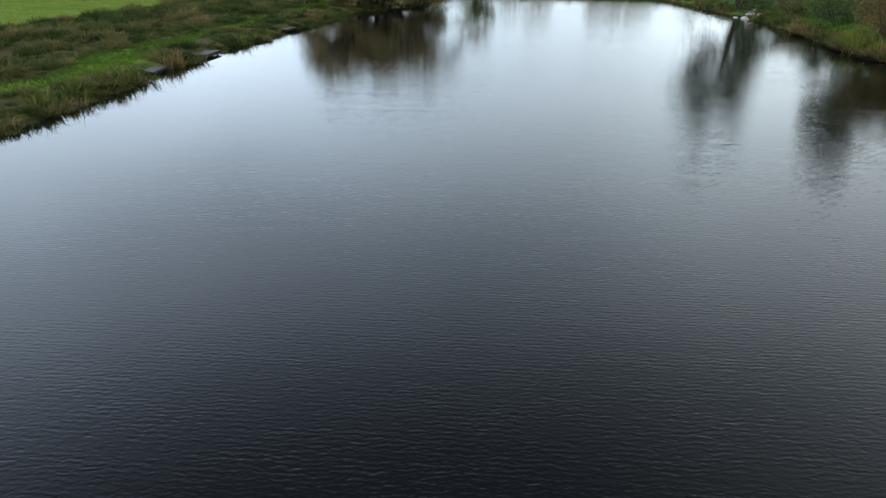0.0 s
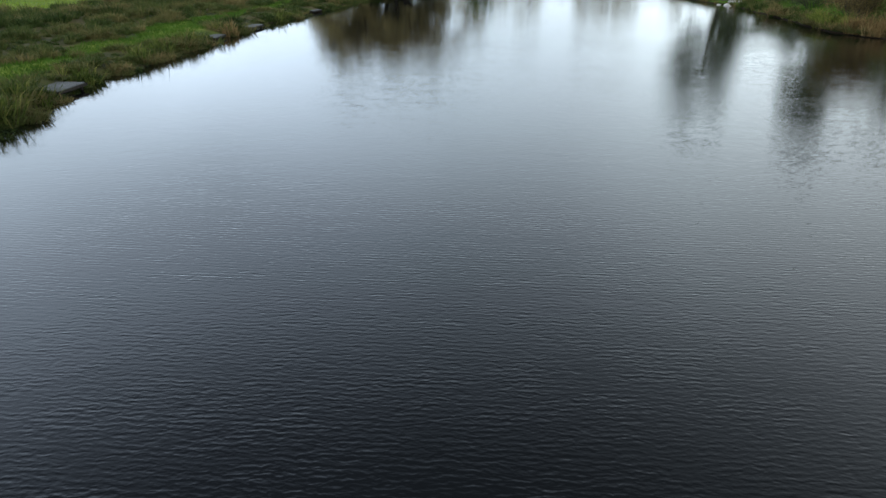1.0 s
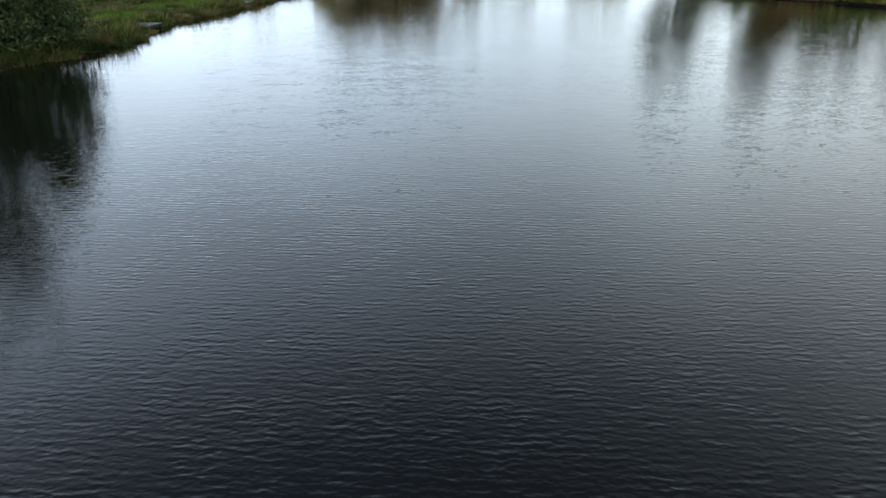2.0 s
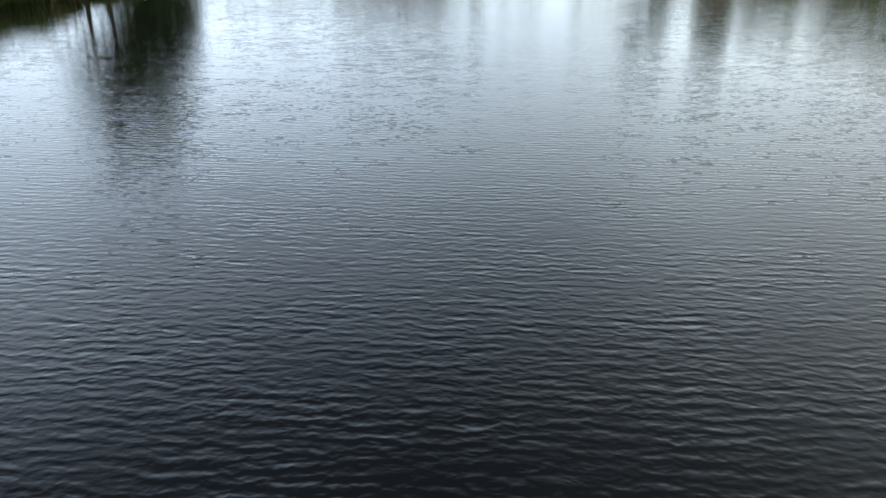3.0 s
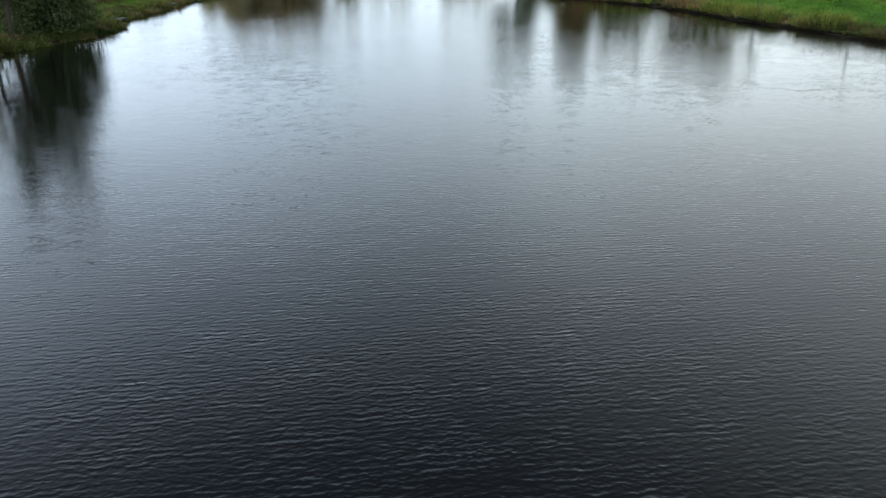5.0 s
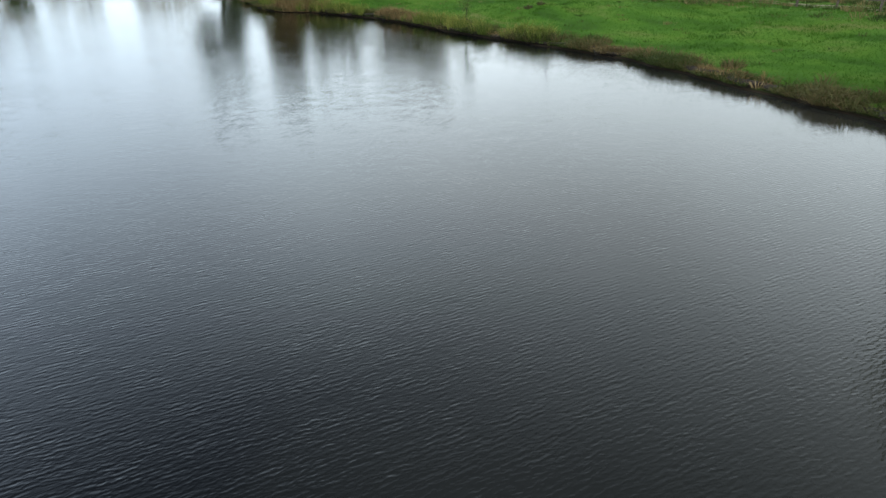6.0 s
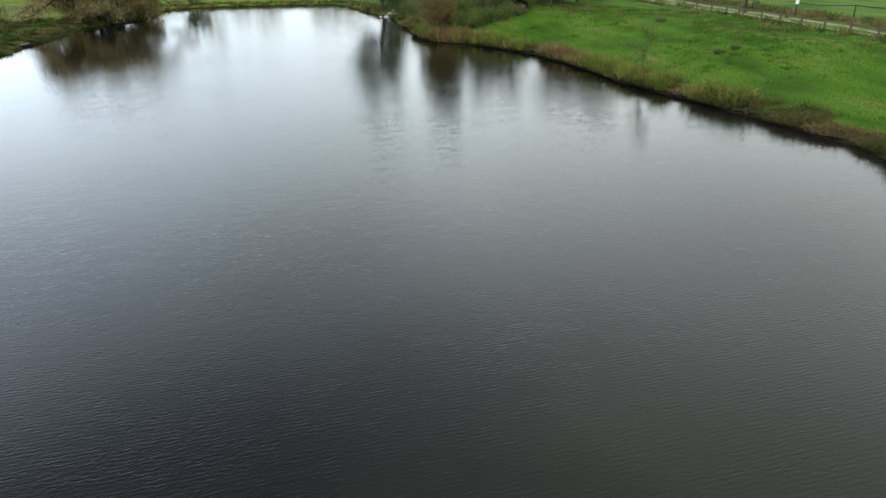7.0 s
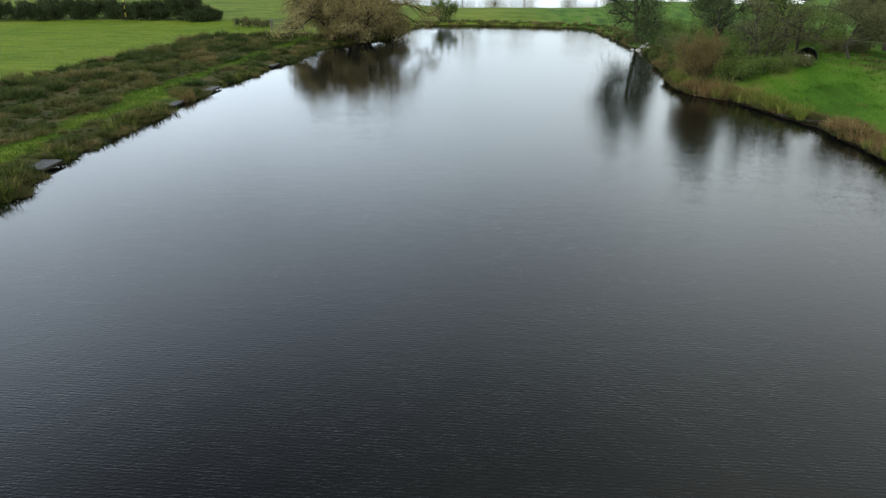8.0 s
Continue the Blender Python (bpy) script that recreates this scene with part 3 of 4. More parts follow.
# ---- trees and shrubs ----
def grow(rng, start, heading, length, radius, level, spec, lines, tips):
    n = (6, 5, 4, 3)[level]
    wig = spec["wiggle"] * (0.6, 0.9, 1.0, 1.0)[level]
    lift = spec["lift"][level]
    p, d = Vector(start), Vector(heading).normalized()
    pts = [tuple(p)]
    for _ in range(n):
        d = (d + Vector(rng.normal(0, wig, 3)) + Vector((0, 0, lift))).normalized()
        p = p + d * (length / n)
        if p.z < 0.15:
            p.z = 0.15
        pts.append(tuple(p))
    end = 0.5 if level < 3 else 0.3
    lines.append((pts, np.linspace(radius, radius * end, n + 1), (8, 6, 4, 3)[level]))
    if level == 3:
        tips.append(pts)
        return
    kids = spec["kids"][level]
    for k in range(kids):
        f = spec["bare"][level] + (1 - spec["bare"][level]) * (k + rng.uniform(0.2, 0.9)) / kids
        at = f * n
        i = min(int(at), n - 1)
        q = Vector(pts[i]).lerp(Vector(pts[i + 1]), at - i)
        along = (Vector(pts[i + 1]) - Vector(pts[i])).normalized()
        cross = along.orthogonal().normalized()
        cross.rotate(Matrix.Rotation(rng.uniform(0, 2 * math.pi), 3, along))
        a = radians(rng.uniform(*spec["angle"]))
        grow(rng, q, along * math.cos(a) + cross * math.sin(a), length * rng.uniform(*spec["ratio"]) * (1.15 - 0.45 * f),
             radius * (0.62 - 0.25 * f), level + 1, spec, lines, tips)


def leaves(rng, tips, count, size, spread, hang):
    tips = np.array(tips, dtype=float)
    pick = rng.integers(0, len(tips), count)
    f = rng.uniform(0, tips.shape[1] - 1.001, count)
    i = f.astype(int)
    c = tips[pick, i] * (1 - (f - i))[:, None] + tips[pick, i + 1] * (f - i)[:, None] + rng.normal(0, spread, (count, 3))
    c[:, 2] = np.maximum(c[:, 2], 0.12)
    u = rng.normal(0, 1, (count, 3))
    u[:, 2] -= hang
    u /= np.linalg.norm(u, axis=1)[:, None]
    w = np.cross(u, rng.normal(0, 1, (count, 3)))
    w /= np.linalg.norm(w, axis=1)[:, None]
    s = size * rng.uniform(0.6, 1.4, count)[:, None]
    v = np.stack([c - u * s, c + w * s * 0.42, c + u * s, c - w * s * 0.42], 1).reshape(-1, 3)
    return v, np.arange(count)[:, None] * 4 + np.array([0, 1, 2, 3])


def make_tree(name, at, label, category, stems, height, wide, trunk, leaf_mat, leaf_count, leaf_size, seed, leaning=(0, 0), kids=(7, 6, 6),
              angle=(25, 60), lift=(0.10, 0.05, 0.0, -0.05), bare=(0.3, 0.2, 0.15), ratio=(0.42, 0.62), wiggle=0.16, spread=0.12, hang=0.3, group="", fork=0.35, squash=1.0, twig=1.0, dome=0.0):
    """A tapered trunk or several stems, limbs, twigs and a loose crown of small leaves, standing on the ground at (x, y)."""
    rng = np.random.default_rng(seed)
    spec = dict(kids=kids, angle=angle, lift=lift, bare=bare, ratio=ratio, wiggle=wiggle)
    lines, tips = [], []
    for k in range(stems):
        a = 2 * math.pi * (k + rng.uniform(-0.25, 0.25)) / stems
        out = 0.0 if stems == 1 else fork
        foot = (0, 0, -0.2) if stems == 1 else (0.10 * wide * math.cos(a) * rng.uniform(0.3, 1), 0.10 * wide * math.sin(a) * rng.uniform(0.3, 1), -0.2)
        grow(rng, foot, (out * math.cos(a) + leaning[0], out * math.sin(a) + leaning[1], 1), height * rng.uniform(0.55, 0.72), trunk * rng.uniform(0.75, 1.1), 0, spec, lines, tips)
    allp = np.array([q for t in tips for q in t])
    top, reach = allp[:, 2].max(), np.percentile(np.abs(allp[:, :2] - allp[:, :2].mean(0)), 97)
    sc = np.array([wide / 2 / reach, wide / 2 / reach * squash, height / top])

    def shaped(p):
        """Scaled to size; a domed crown falls away towards its rim."""
        p = np.array(p) * sc
        out = np.clip((p[:, 0] ** 2 + (p[:, 1] / squash) ** 2) / (wide / 2) ** 2, 0, 1.3)
        p[:, 2] *= 1 - dome * out
        return p

    lines = [(shaped(p), np.array(r) * (twig if s == 3 else 1.0), s) for p, r, s in lines]
    tips = [shaped(t) for t in tips]
    z = ground_z(*at)
    ob = thing(name, pose(at[0], at[1], z), label, category, group)
    wood = [q for q in lines if q[2] >= 6]
    thin = [q for q in lines if q[2] < 6]
    v, f = tubes(wood)
    part("trunk", mesh_of("trunk", v, [f], M_BARK, True), ob)
    v, f = tubes(thin)
    tagged(part("twigs", mesh_of("twigs", v, [f], M_BARK, True), ob), kind="stuff")
    if leaf_count:
        v, f = leaves(rng, tips, leaf_count, leaf_size, spread, hang)
        tagged(part("crown", mesh_of("crown", v, [f], leaf_mat), ob), kind="stuff")
    return ob


# big willow at the head of the pond
make_tree("willow_tree", (-8.9, 79.0), "broad olive-brown autumn willow overhanging the water", "tree", 11, 9.6, 15.8, 0.2, M_LEAF_OLIVE, 62000, 0.085, 11,
          kids=(8, 6, 6), angle=(25, 60), lift=(0.05, 0.02, -0.05, -0.18), bare=(0.08, 0.1, 0.1), fork=0.75, hang=0.8, squash=0.75, spread=0.26, dome=0.5, twig=0.6)
for k, (x, y, h, w) in enumerate(((-10.9, 77.6, 2.8, 4.2), (-7.4, 79.4, 2.6, 4.2), (-4.6, 82.4, 3.0, 4.6))):
    make_tree("willow_bush", (x, y), "low olive-brown willow scrub trailing in the water", "shrub", 8, h, w, 0.04, M_LEAF_OLIVE, 6500, 0.09, 70 + k, fork=0.9, bare=(0.04, 0.1, 0.1), kids=(6, 5, 4), group="scrub under the willow", spread=0.2)
make_tree("bankside_shrub", (0.6, 98.6), "small grey-green round shrub at the water's edge", "shrub", 6, 3.1, 3.4, 0.06, M_LEAF_GREEN, 5000, 0.08, 12, fork=0.8, bare=(0.1, 0.1, 0.1), kids=(6, 5, 4))
# leaning ivy tree by the stones
make_tree("ivy_tree", (22.6, 74.6), "tall dark ivy-clad tree leaning over the water", "tree", 1, 10.4, 6.0, 0.26, M_LEAF_DARK, 30000, 0.08, 13, leaning=(-0.36, -0.1), kids=(14, 6, 5), bare=(0.05, 0.1, 0.1), angle=(35, 80), spread=0.6, lift=(0.03, 0.04, 0.0, -0.05))
make_tree("ivy_tree", (26.2, 61.0), "tall dark-trunked tree with sparse ivy", "tree", 1, 8.4, 5.2, 0.22, M_LEAF_DARK, 24000, 0.085, 14, leaning=(0.4, 0.0), kids=(14, 5, 5), bare=(0.16, 0.1, 0.1), spread=0.25)
make_tree("russet_bush", (21.7, 49.8), "rounded twiggy russet-brown bush on the bank", "shrub", 14, 4.0, 3.4, 0.022, M_LEAF_BROWN, 30000, 0.042, 15, fork=0.45, bare=(0.06, 0.1, 0.1), kids=(6, 5, 5), angle=(15, 40), spread=0.16)
make_tree("gnarled_tree", (29.2, 52.9), "nearly bare gnarled dark tree with twisted limbs", "tree", 2, 4.2, 4.0, 0.13, M_LEAF_DUSK, 5000, 0.05, 16, fork=0.5, wiggle=0.34, kids=(6, 5, 6), angle=(35, 75), bare=(0.4, 0.2, 0.1), spread=0.15)
make_tree("gnarled_tree", (26.8, 52.4), "slender half-bare tree among undergrowth", "tree", 3, 5.0, 5.0, 0.09, M_LEAF_DUSK, 6000, 0.055, 17, fork=0.4, wiggle=0.26, kids=(7, 6, 6), bare=(0.15, 0.1, 0.1), spread=0.2)
make_tree("apple_tree", (32.9, 50.9), "small round-headed olive-brown tree on short trunk", "tree", 1, 4.5, 5.6, 0.13, M_LEAF_DUSK, 17000, 0.055, 18, kids=(10, 7, 6), angle=(35, 70), bare=(0.30, 0.2, 0.1), lift=(0.1, 0.02, 0, -0.03), spread=0.2)
make_tree("apple_tree", (38.2, 56.3), "dense brown tree at the lawn's far edge", "tree", 1, 6.8, 6.5, 0.2, M_LEAF_DUSK, 17000, 0.075, 19, kids=(10, 6, 6), angle=(30, 65), bare=(0.2, 0.2, 0.1), spread=0.25)
make_tree("apple_tree", (32.0, 62.0), "dark olive half-bare tree behind the shelter", "tree", 1, 5.4, 5.5, 0.16, M_LEAF_GREEN, 9000, 0.075, 20, kids=(10, 6, 5), bare=(0.2, 0.2, 0.1), spread=0.25)
make_tree("apple_tree", (42.0, 61.0), "dense brown tree beside the track", "tree", 1, 7.0, 7.0, 0.2, M_LEAF_DUSK, 24000, 0.08, 28, kids=(10, 6, 6), bare=(0.15, 0.2, 0.1), spread=0.25)
for k, (x, y, h, w, m, text) in enumerate((
        (23.9, 48.8, 1.6, 3.2, M_LEAF_GREEN, "low dark-green bramble on the bank"), (26.3, 49.6, 1.3, 3.6, M_LEAF_GREEN, "green undergrowth shrub below bare trees"),
        (28.6, 49.9, 0.7, 2.2, M_LEAF_DUSK, "low olive scrub beside the shelter"), (24.4, 53.6, 2.6, 3.8, M_LEAF_GREEN, "tangled green shrub under trees"),
        (24.2, 60.5, 2.6, 3.4, M_LEAF_DARK, "dark-green evergreen shrub by the water"), (27.0, 61.0, 1.6, 3.4, M_LEAF_GREEN, "green thicket under the tall tree"),
        (24.4, 68.0, 1.6, 2.6, M_LEAF_DUSK, "low olive thicket by the stones"), (31.5, 60.5, 1.3, 3.4, M_LEAF_GREEN, "green scrub behind the shelter"),
        (35.0, 60.0, 1.2, 3.2, M_LEAF_GREEN, "green scrub behind round-headed tree"), (24.6, 78.0, 2.4, 3.4, M_LEAF_GREEN, "green bush beyond the leaning tree"),
        (40.2, 57.6, 1.6, 3.8, M_LEAF_DARK, "dark scrub at the track's edge"), (28.4, 56.0, 1.0, 3.4, M_LEAF_GREEN, "loose green scrub between bare trees"),
        (30.0, 66.5, 2.8, 5.5, M_LEAF_DARK, "dark-green thicket behind bare trees"), (35.5, 66.0, 2.6, 5.5, M_LEAF_GREEN, "green thicket beyond the lawn"),
        (46.0, 70.0, 3.4, 6.5, M_LEAF_DARK, "dark thicket beside the track"), (27.0, 73.0, 2.4, 5.0, M_LEAF_GREEN, "green scrub on the rise behind stones"), (40.5, 67.5, 3.2, 6.0, M_LEAF_DARK, "dark thicket at the lawn's end"),
        (25.2, 64.6, 2.2, 3.6, M_LEAF_GREEN, "green thicket along the water"), (34.6, 54.8, 1.0, 3.4, M_LEAF_DUSK, "low olive scrub under the round-headed tree"))):
    make_tree("undergrowth_shrub", (x, y), text, "shrub", 8, h, w, 0.022, m, 4800, 0.06, 40 + k, fork=0.9, bare=(0.06, 0.1, 0.1), kids=(6, 4, 4), group="undergrowth on the bank", spread=0.18)
# by the pond's foot
make_tree("alder_tree", (-16.4, 15.2), "dark half-bare alder at the water's edge", "tree", 2, 7.6, 4.6, 0.12, M_LEAF_DARK, 9000, 0.075, 21, kids=(11, 6, 5), fork=0.2, bare=(0.2, 0.12, 0.1), spread=0.25)
make_tree("alder_tree", (-15.9, 19.2), "dense dark alder with boughs down to the water", "tree", 5, 6.3, 4.2, 0.10, M_LEAF_DARK, 19000, 0.085, 22, kids=(10, 6, 5), fork=0.5, bare=(0.02, 0.06, 0.1), spread=0.25, angle=(30, 80), lift=(0.06, 0.0, -0.06, -0.12), dome=0.3)
make_tree("waterside_shrub", (-15.2, 20.0), "low dark shrub drooping into the pond", "shrub", 8, 2.0, 2.8, 0.03, M_LEAF_DARK, 9000, 0.075, 26, kids=(6, 5, 4), fork=0.9, bare=(0.04, 0.1, 0.1), spread=0.18)
for k, (x, y, h, w) in enumerate(((-21.0, 9.3, 2.2, 3.4), (-18.9, 9.9, 1.9, 2.8), (-17.6, 11.2, 1.5, 2.2))):
    make_tree("bramble_bush", (x, y), "mounded olive-green bramble bush at the water's edge", "shrub", 9, h, w, 0.02, M_LEAF_GREEN, 11000, 0.06, 110 + k, kids=(6, 5, 4), fork=0.9, bare=(0.04, 0.1, 0.1), spread=0.2, dome=0.35, group="brambles at the pond's corner")
make_tree("alder_tree", (25.0, -11.3), "large dark alder hanging over the near bank", "tree", 3, 10.0, 8.0, 0.18, M_LEAF_DARK, 40000, 0.09, 23, kids=(9, 6, 5), fork=0.35, bare=(0.06, 0.12, 0.1), spread=0.2, leaning=(-0.15, 0.0))
make_tree("sapling", (26.0, 24.8), "slender upright sapling with sparse yellow leaves", "tree", 1, 2.9, 1.2, 0.012, M_LEAF_GREEN, 1500, 0.04, 24, kids=(12, 4, 3), angle=(12, 30), bare=(0.15, 0.2, 0.1), ratio=(0.25, 0.4), spread=0.10)

# far hedge across the pasture
for k, (x, y, h, w) in enumerate(((-64, 99.5, 3.6, 7.5), (-57, 100, 3.2, 7.0), (-51.5, 100.5, 3.9, 6.0), (-46, 100.8, 2.8, 6.0), (-41.5, 100.5, 3.0, 5.5), (-36.5, 99.5, 5.5, 5.5), (-33.0, 97.5, 2.2, 4.0), (-71, 99, 3.4, 7.5))):
    make_tree("hedge_shrub", (x, y), "tall dark hawthorn shrub of a field hedge" if h > 3 else "low dark hawthorn shrub of a field hedge", "hedge", 8, h, w, 0.05, M_LEAF_HEDGE, 15000, 0.11, 60 + k, fork=0.8,
              bare=(0.02, 0.06, 0.1), dome=0.2, kids=(6, 5, 4), group="field hedge", spread=0.2)
for k, (x, y) in enumerate(((-23.6, 89.5), (-25.2, 90.2), (-22.2, 88.6))):
    make_tree("field_bush", (x, y), "small brown scrub bush at the field's edge", "shrub", 5, 1.1, 2.2, 0.03, M_LEAF_DUSK, 2600, 0.06, 80 + k, fork=0.9, bare=(0.1, 0.1, 0.1), kids=(5, 4, 4), group="scrub at the field edge")


def far_wood(name, spots, label, seed):
    """Distant trees: trunks, and crowns of many loose leaf clumps, as one wood."""
    rng = np.random.default_rng(seed)
    lines, cs = [], []
    for x, y, h, w in spots:
        z = 0.4
        lines.append(([(x, y, z), (x + rng.normal(0, 0.2), y, z + h * 0.45), (x + rng.normal(0, 0.4), y, z + h * 0.9)], [0.008 * h, 0.006 * h, 0.003 * h], 6))
        for _ in range(16):
            a, r, hh = rng.uniform(0, 6.28), w * 0.5 * math.sqrt(rng.uniform()), rng.uniform(0.25, 0.97)
            r *= 1.15 - 0.75 * abs(hh - 0.5)
            q = np.array([x + r * math.cos(a), y + r * math.sin(a), z + h * hh])
            lines.append(([(x, y, z + h * hh * 0.6), tuple(q)], [0.006 * h, 0.002 * h], 3))
            cs.append(q + rng.normal(0, 1, (150, 3)) * np.array([w * 0.12, w * 0.12, h * 0.07]))
    c = np.concatenate(cs)
    n = len(c)
    u = rng.normal(0, 1, (n, 3))
    u /= np.linalg.norm(u, axis=1)[:, None]
    w = np.cross(u, rng.normal(0, 1, (n, 3)))
    w /= np.linalg.norm(w, axis=1)[:, None]
    s = rng.uniform(0.12, 0.32, n)[:, None]
    v = np.stack([c - u * s, c + w * s * 0.6, c + u * s, c - w * s * 0.6], 1).reshape(-1, 3)
    ob = thing(name, Matrix(), label, "woodland")
    ob["kind"] = "stuff"
    tv, tf = tubes(lines)
    part("trunks", mesh_of("trunks", tv, [tf], M_BARK), ob)["kind"] = "stuff"
    part("crowns", mesh_of("crowns", v, [np.arange(n)[:, None] * 4 + np.array([0, 1, 2, 3])], M_LEAF_OLIVE), ob)["kind"] = "stuff"


wr = random.Random(5)
far_wood("distant_wood", [(x + wr.uniform(-3, 3), 196 + wr.uniform(-3, 22), wr.uniform(9, 16), wr.uniform(6, 10)) for x in range(-60, 100, 9)],
         "hazy olive autumn trees beyond the far lake", 31)
far_wood("distant_wood", [(x + wr.uniform(-2, 2), y + wr.uniform(-2, 2), wr.uniform(8, 13), wr.uniform(5, 8)) for x, y in ((62, 120), (74, 108), (86, 96), (-22, 150), (-30, 160))],
         "scattered bare trees beyond the pond's end", 32)

# ---- grass, rushes and reeds ----
def scatter(rng, count, x0, x1, y0, y1, lo, hi):
    """Random points on the ground between two distances from the pond's edge."""
    x, y = rng.uniform(x0, x1, count), rng.uniform(y0, y1, count)
    z, d = land(x, y)
    keep = (d > lo) & (d < hi)
    return np.stack([x, y, z], 1)[keep], d[keep]


STAGES = [(-15.15, 27.75, -0.11, -2), (-15.0, 42.5, -0.15, 1), (-14.45, 48.0, -0.15, -5), (-13.1, 59.8, -0.15, -8)]    # fishing platforms: x, y, z, turn


def clear_of(p):
    """Leaves the decks of the platforms free."""
    keep = np.ones(len(p), dtype=bool)
    for x, y, _, _ in STAGES:
        keep &= ~((np.abs(p[:, 0] - x - 0.4) < 1.0) & (np.abs(p[:, 1] - y) < 1.0))
    return p[keep]


PATH_X = np.array([(-24, -21.0), (0, -21.0), (12, -19.0), (20, -17.9), (29.6, -17.5), (37.2, -17.5), (40.7, -16.8), (45.6, -17.5), (49.1, -17.2), (58, -16.3), (68, -15.0), (80, -14.0), (98, -13.0)])


def from_path(p):
    """Distance across from the trodden path on the rushy bank."""
    wide = 0.42 + 0.2 * np.sin(p[:, 1] * 0.9) + 0.9 * np.exp(-((p[:, 1] - 43.5) / 3.0) ** 2) + 0.8 * np.exp(-((p[:, 1] - 27.5) / 1.6) ** 2)
    return np.abs(p[:, 0] - np.interp(p[:, 1], PATH_X[:, 0], PATH_X[:, 1])) - wide


# dead thatch lies between the rushes of the rough margin
margin = np.column_stack([gx.ravel(), gy.ravel()])
rushy = (margin[:, 0] < -6) & (margin[:, 1] < 92) & (gd.ravel() > 0.2) & (gd.ravel() < 15.2) & ~((margin[:, 1] > 80) & (gd.ravel() > 9))
rushy = rushy * np.clip(from_path(margin) / 0.6, 0, 1)
ground.data.attributes.new("thatch", "FLOAT", "POINT").data.foreach_set("value", rushy.astype(np.float32))

EDGE = np.roll(POND, -1, 0) - POND
EDGE_LENGTH = np.linalg.norm(EDGE, axis=1)
EDGE_OUT = (1 if poly_up(POND) else -1) * np.stack([EDGE[:, 1], -EDGE[:, 0]], 1) / EDGE_LENGTH[:, None]


def fringe(rng, count, x0, x1, y0, y1, lo, hi):
    """Random points beside the pond's edge, between two offsets from it."""
    mid = POND + EDGE / 2
    w = EDGE_LENGTH * ((mid[:, 0] > x0) & (mid[:, 0] < x1) & (mid[:, 1] > y0) & (mid[:, 1] < y1))
    k = rng.choice(len(w), count, p=w / w.sum())
    q = POND[k] + EDGE[k] * rng.uniform(0, 1, (count, 1)) + EDGE_OUT[k] * rng.uniform(lo, hi, (count, 1))
    z, d = land(q[:, 0], q[:, 1])
    return np.column_stack([q, np.maximum(z, -0.05)]), d


def clumped(rng, centres, per, radius, hmin, hmax, width, lean, swell=None, hue=None):
    """Tussocks: blades rise from a core and arch outwards, the outer ones lower."""
    n = len(centres)
    size = np.repeat(rng.uniform(0.45, 1.5, n) if swell is None else rng.uniform(0.75, 1.2, n) * swell, per)
    a = rng.uniform(0, 2 * math.pi, n * per)
    r = np.sqrt(rng.uniform(0, 1, n * per))
    base = np.repeat(centres, per, 0)
    base = base + np.column_stack([np.cos(a) * r * radius * size, np.sin(a) * r * radius * size, np.full(n * per, -0.04)])
    h = rng.uniform(hmin, hmax, n * per) * size * (1.1 - 0.35 * r)
    ln = lean[0] + (lean[1] - lean[0]) * np.clip(r * rng.uniform(0.6, 1.3, n * per), 0, 1.2)
    v, f = blades(rng, base, h, np.full(n * per, width) * rng.uniform(0.6, 1.3, n * per), ln, True, a + rng.normal(0, 0.5, n * per))
    return v, f, np.repeat(rng.uniform(0, 1, n) if hue is None else np.clip(hue + rng.normal(0, 0.13, n), 0, 1), per * 5)


def stuff(name, made, material, label, category="grass"):
    me = mesh_of(name, made[0], made[1], material)
    if len(made) > 2:
        me.attributes.new("tone", "FLOAT", "POINT").data.foreach_set("value", made[2].astype(np.float32))
    return tagged(part(name, me), label, category, kind="stuff")


def patchy(p, scale, phase):
    return np.sin(p[:, 0] * scale + phase + 1.7 * np.sin(p[:, 1] * scale * 0.6)) + np.sin(p[:, 1] * scale * 0.8 - phase + 1.3 * np.sin(p[:, 0] * scale * 0.9))


rng = np.random.default_rng(7)


def mounds(rng, p, gap):
    """Rushes stand in hummocks: how high each plant grows, and one tone for each hummock, with shade painted in towards
    the gaps.
    """
    at, _ = scatter(rng, int(28 * 92 / gap ** 2), -36, -8, -2, 90, -1, 18)
    near, which = np.empty(len(p)), np.empty(len(p), dtype=int)
    for i in range(0, len(p), 500):
        r = np.linalg.norm(p[i:i + 500, None, :2] - at[None, :, :2], axis=2)
        which[i:i + 500] = r.argmin(1)
        near[i:i + 500] = r.min(1)
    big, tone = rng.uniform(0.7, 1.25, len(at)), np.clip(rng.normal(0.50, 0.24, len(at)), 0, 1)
    # tone falls away from the centre: the shade between hummocks, put into blade colour
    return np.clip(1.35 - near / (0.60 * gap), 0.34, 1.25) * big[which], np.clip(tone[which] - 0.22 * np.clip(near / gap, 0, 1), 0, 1)


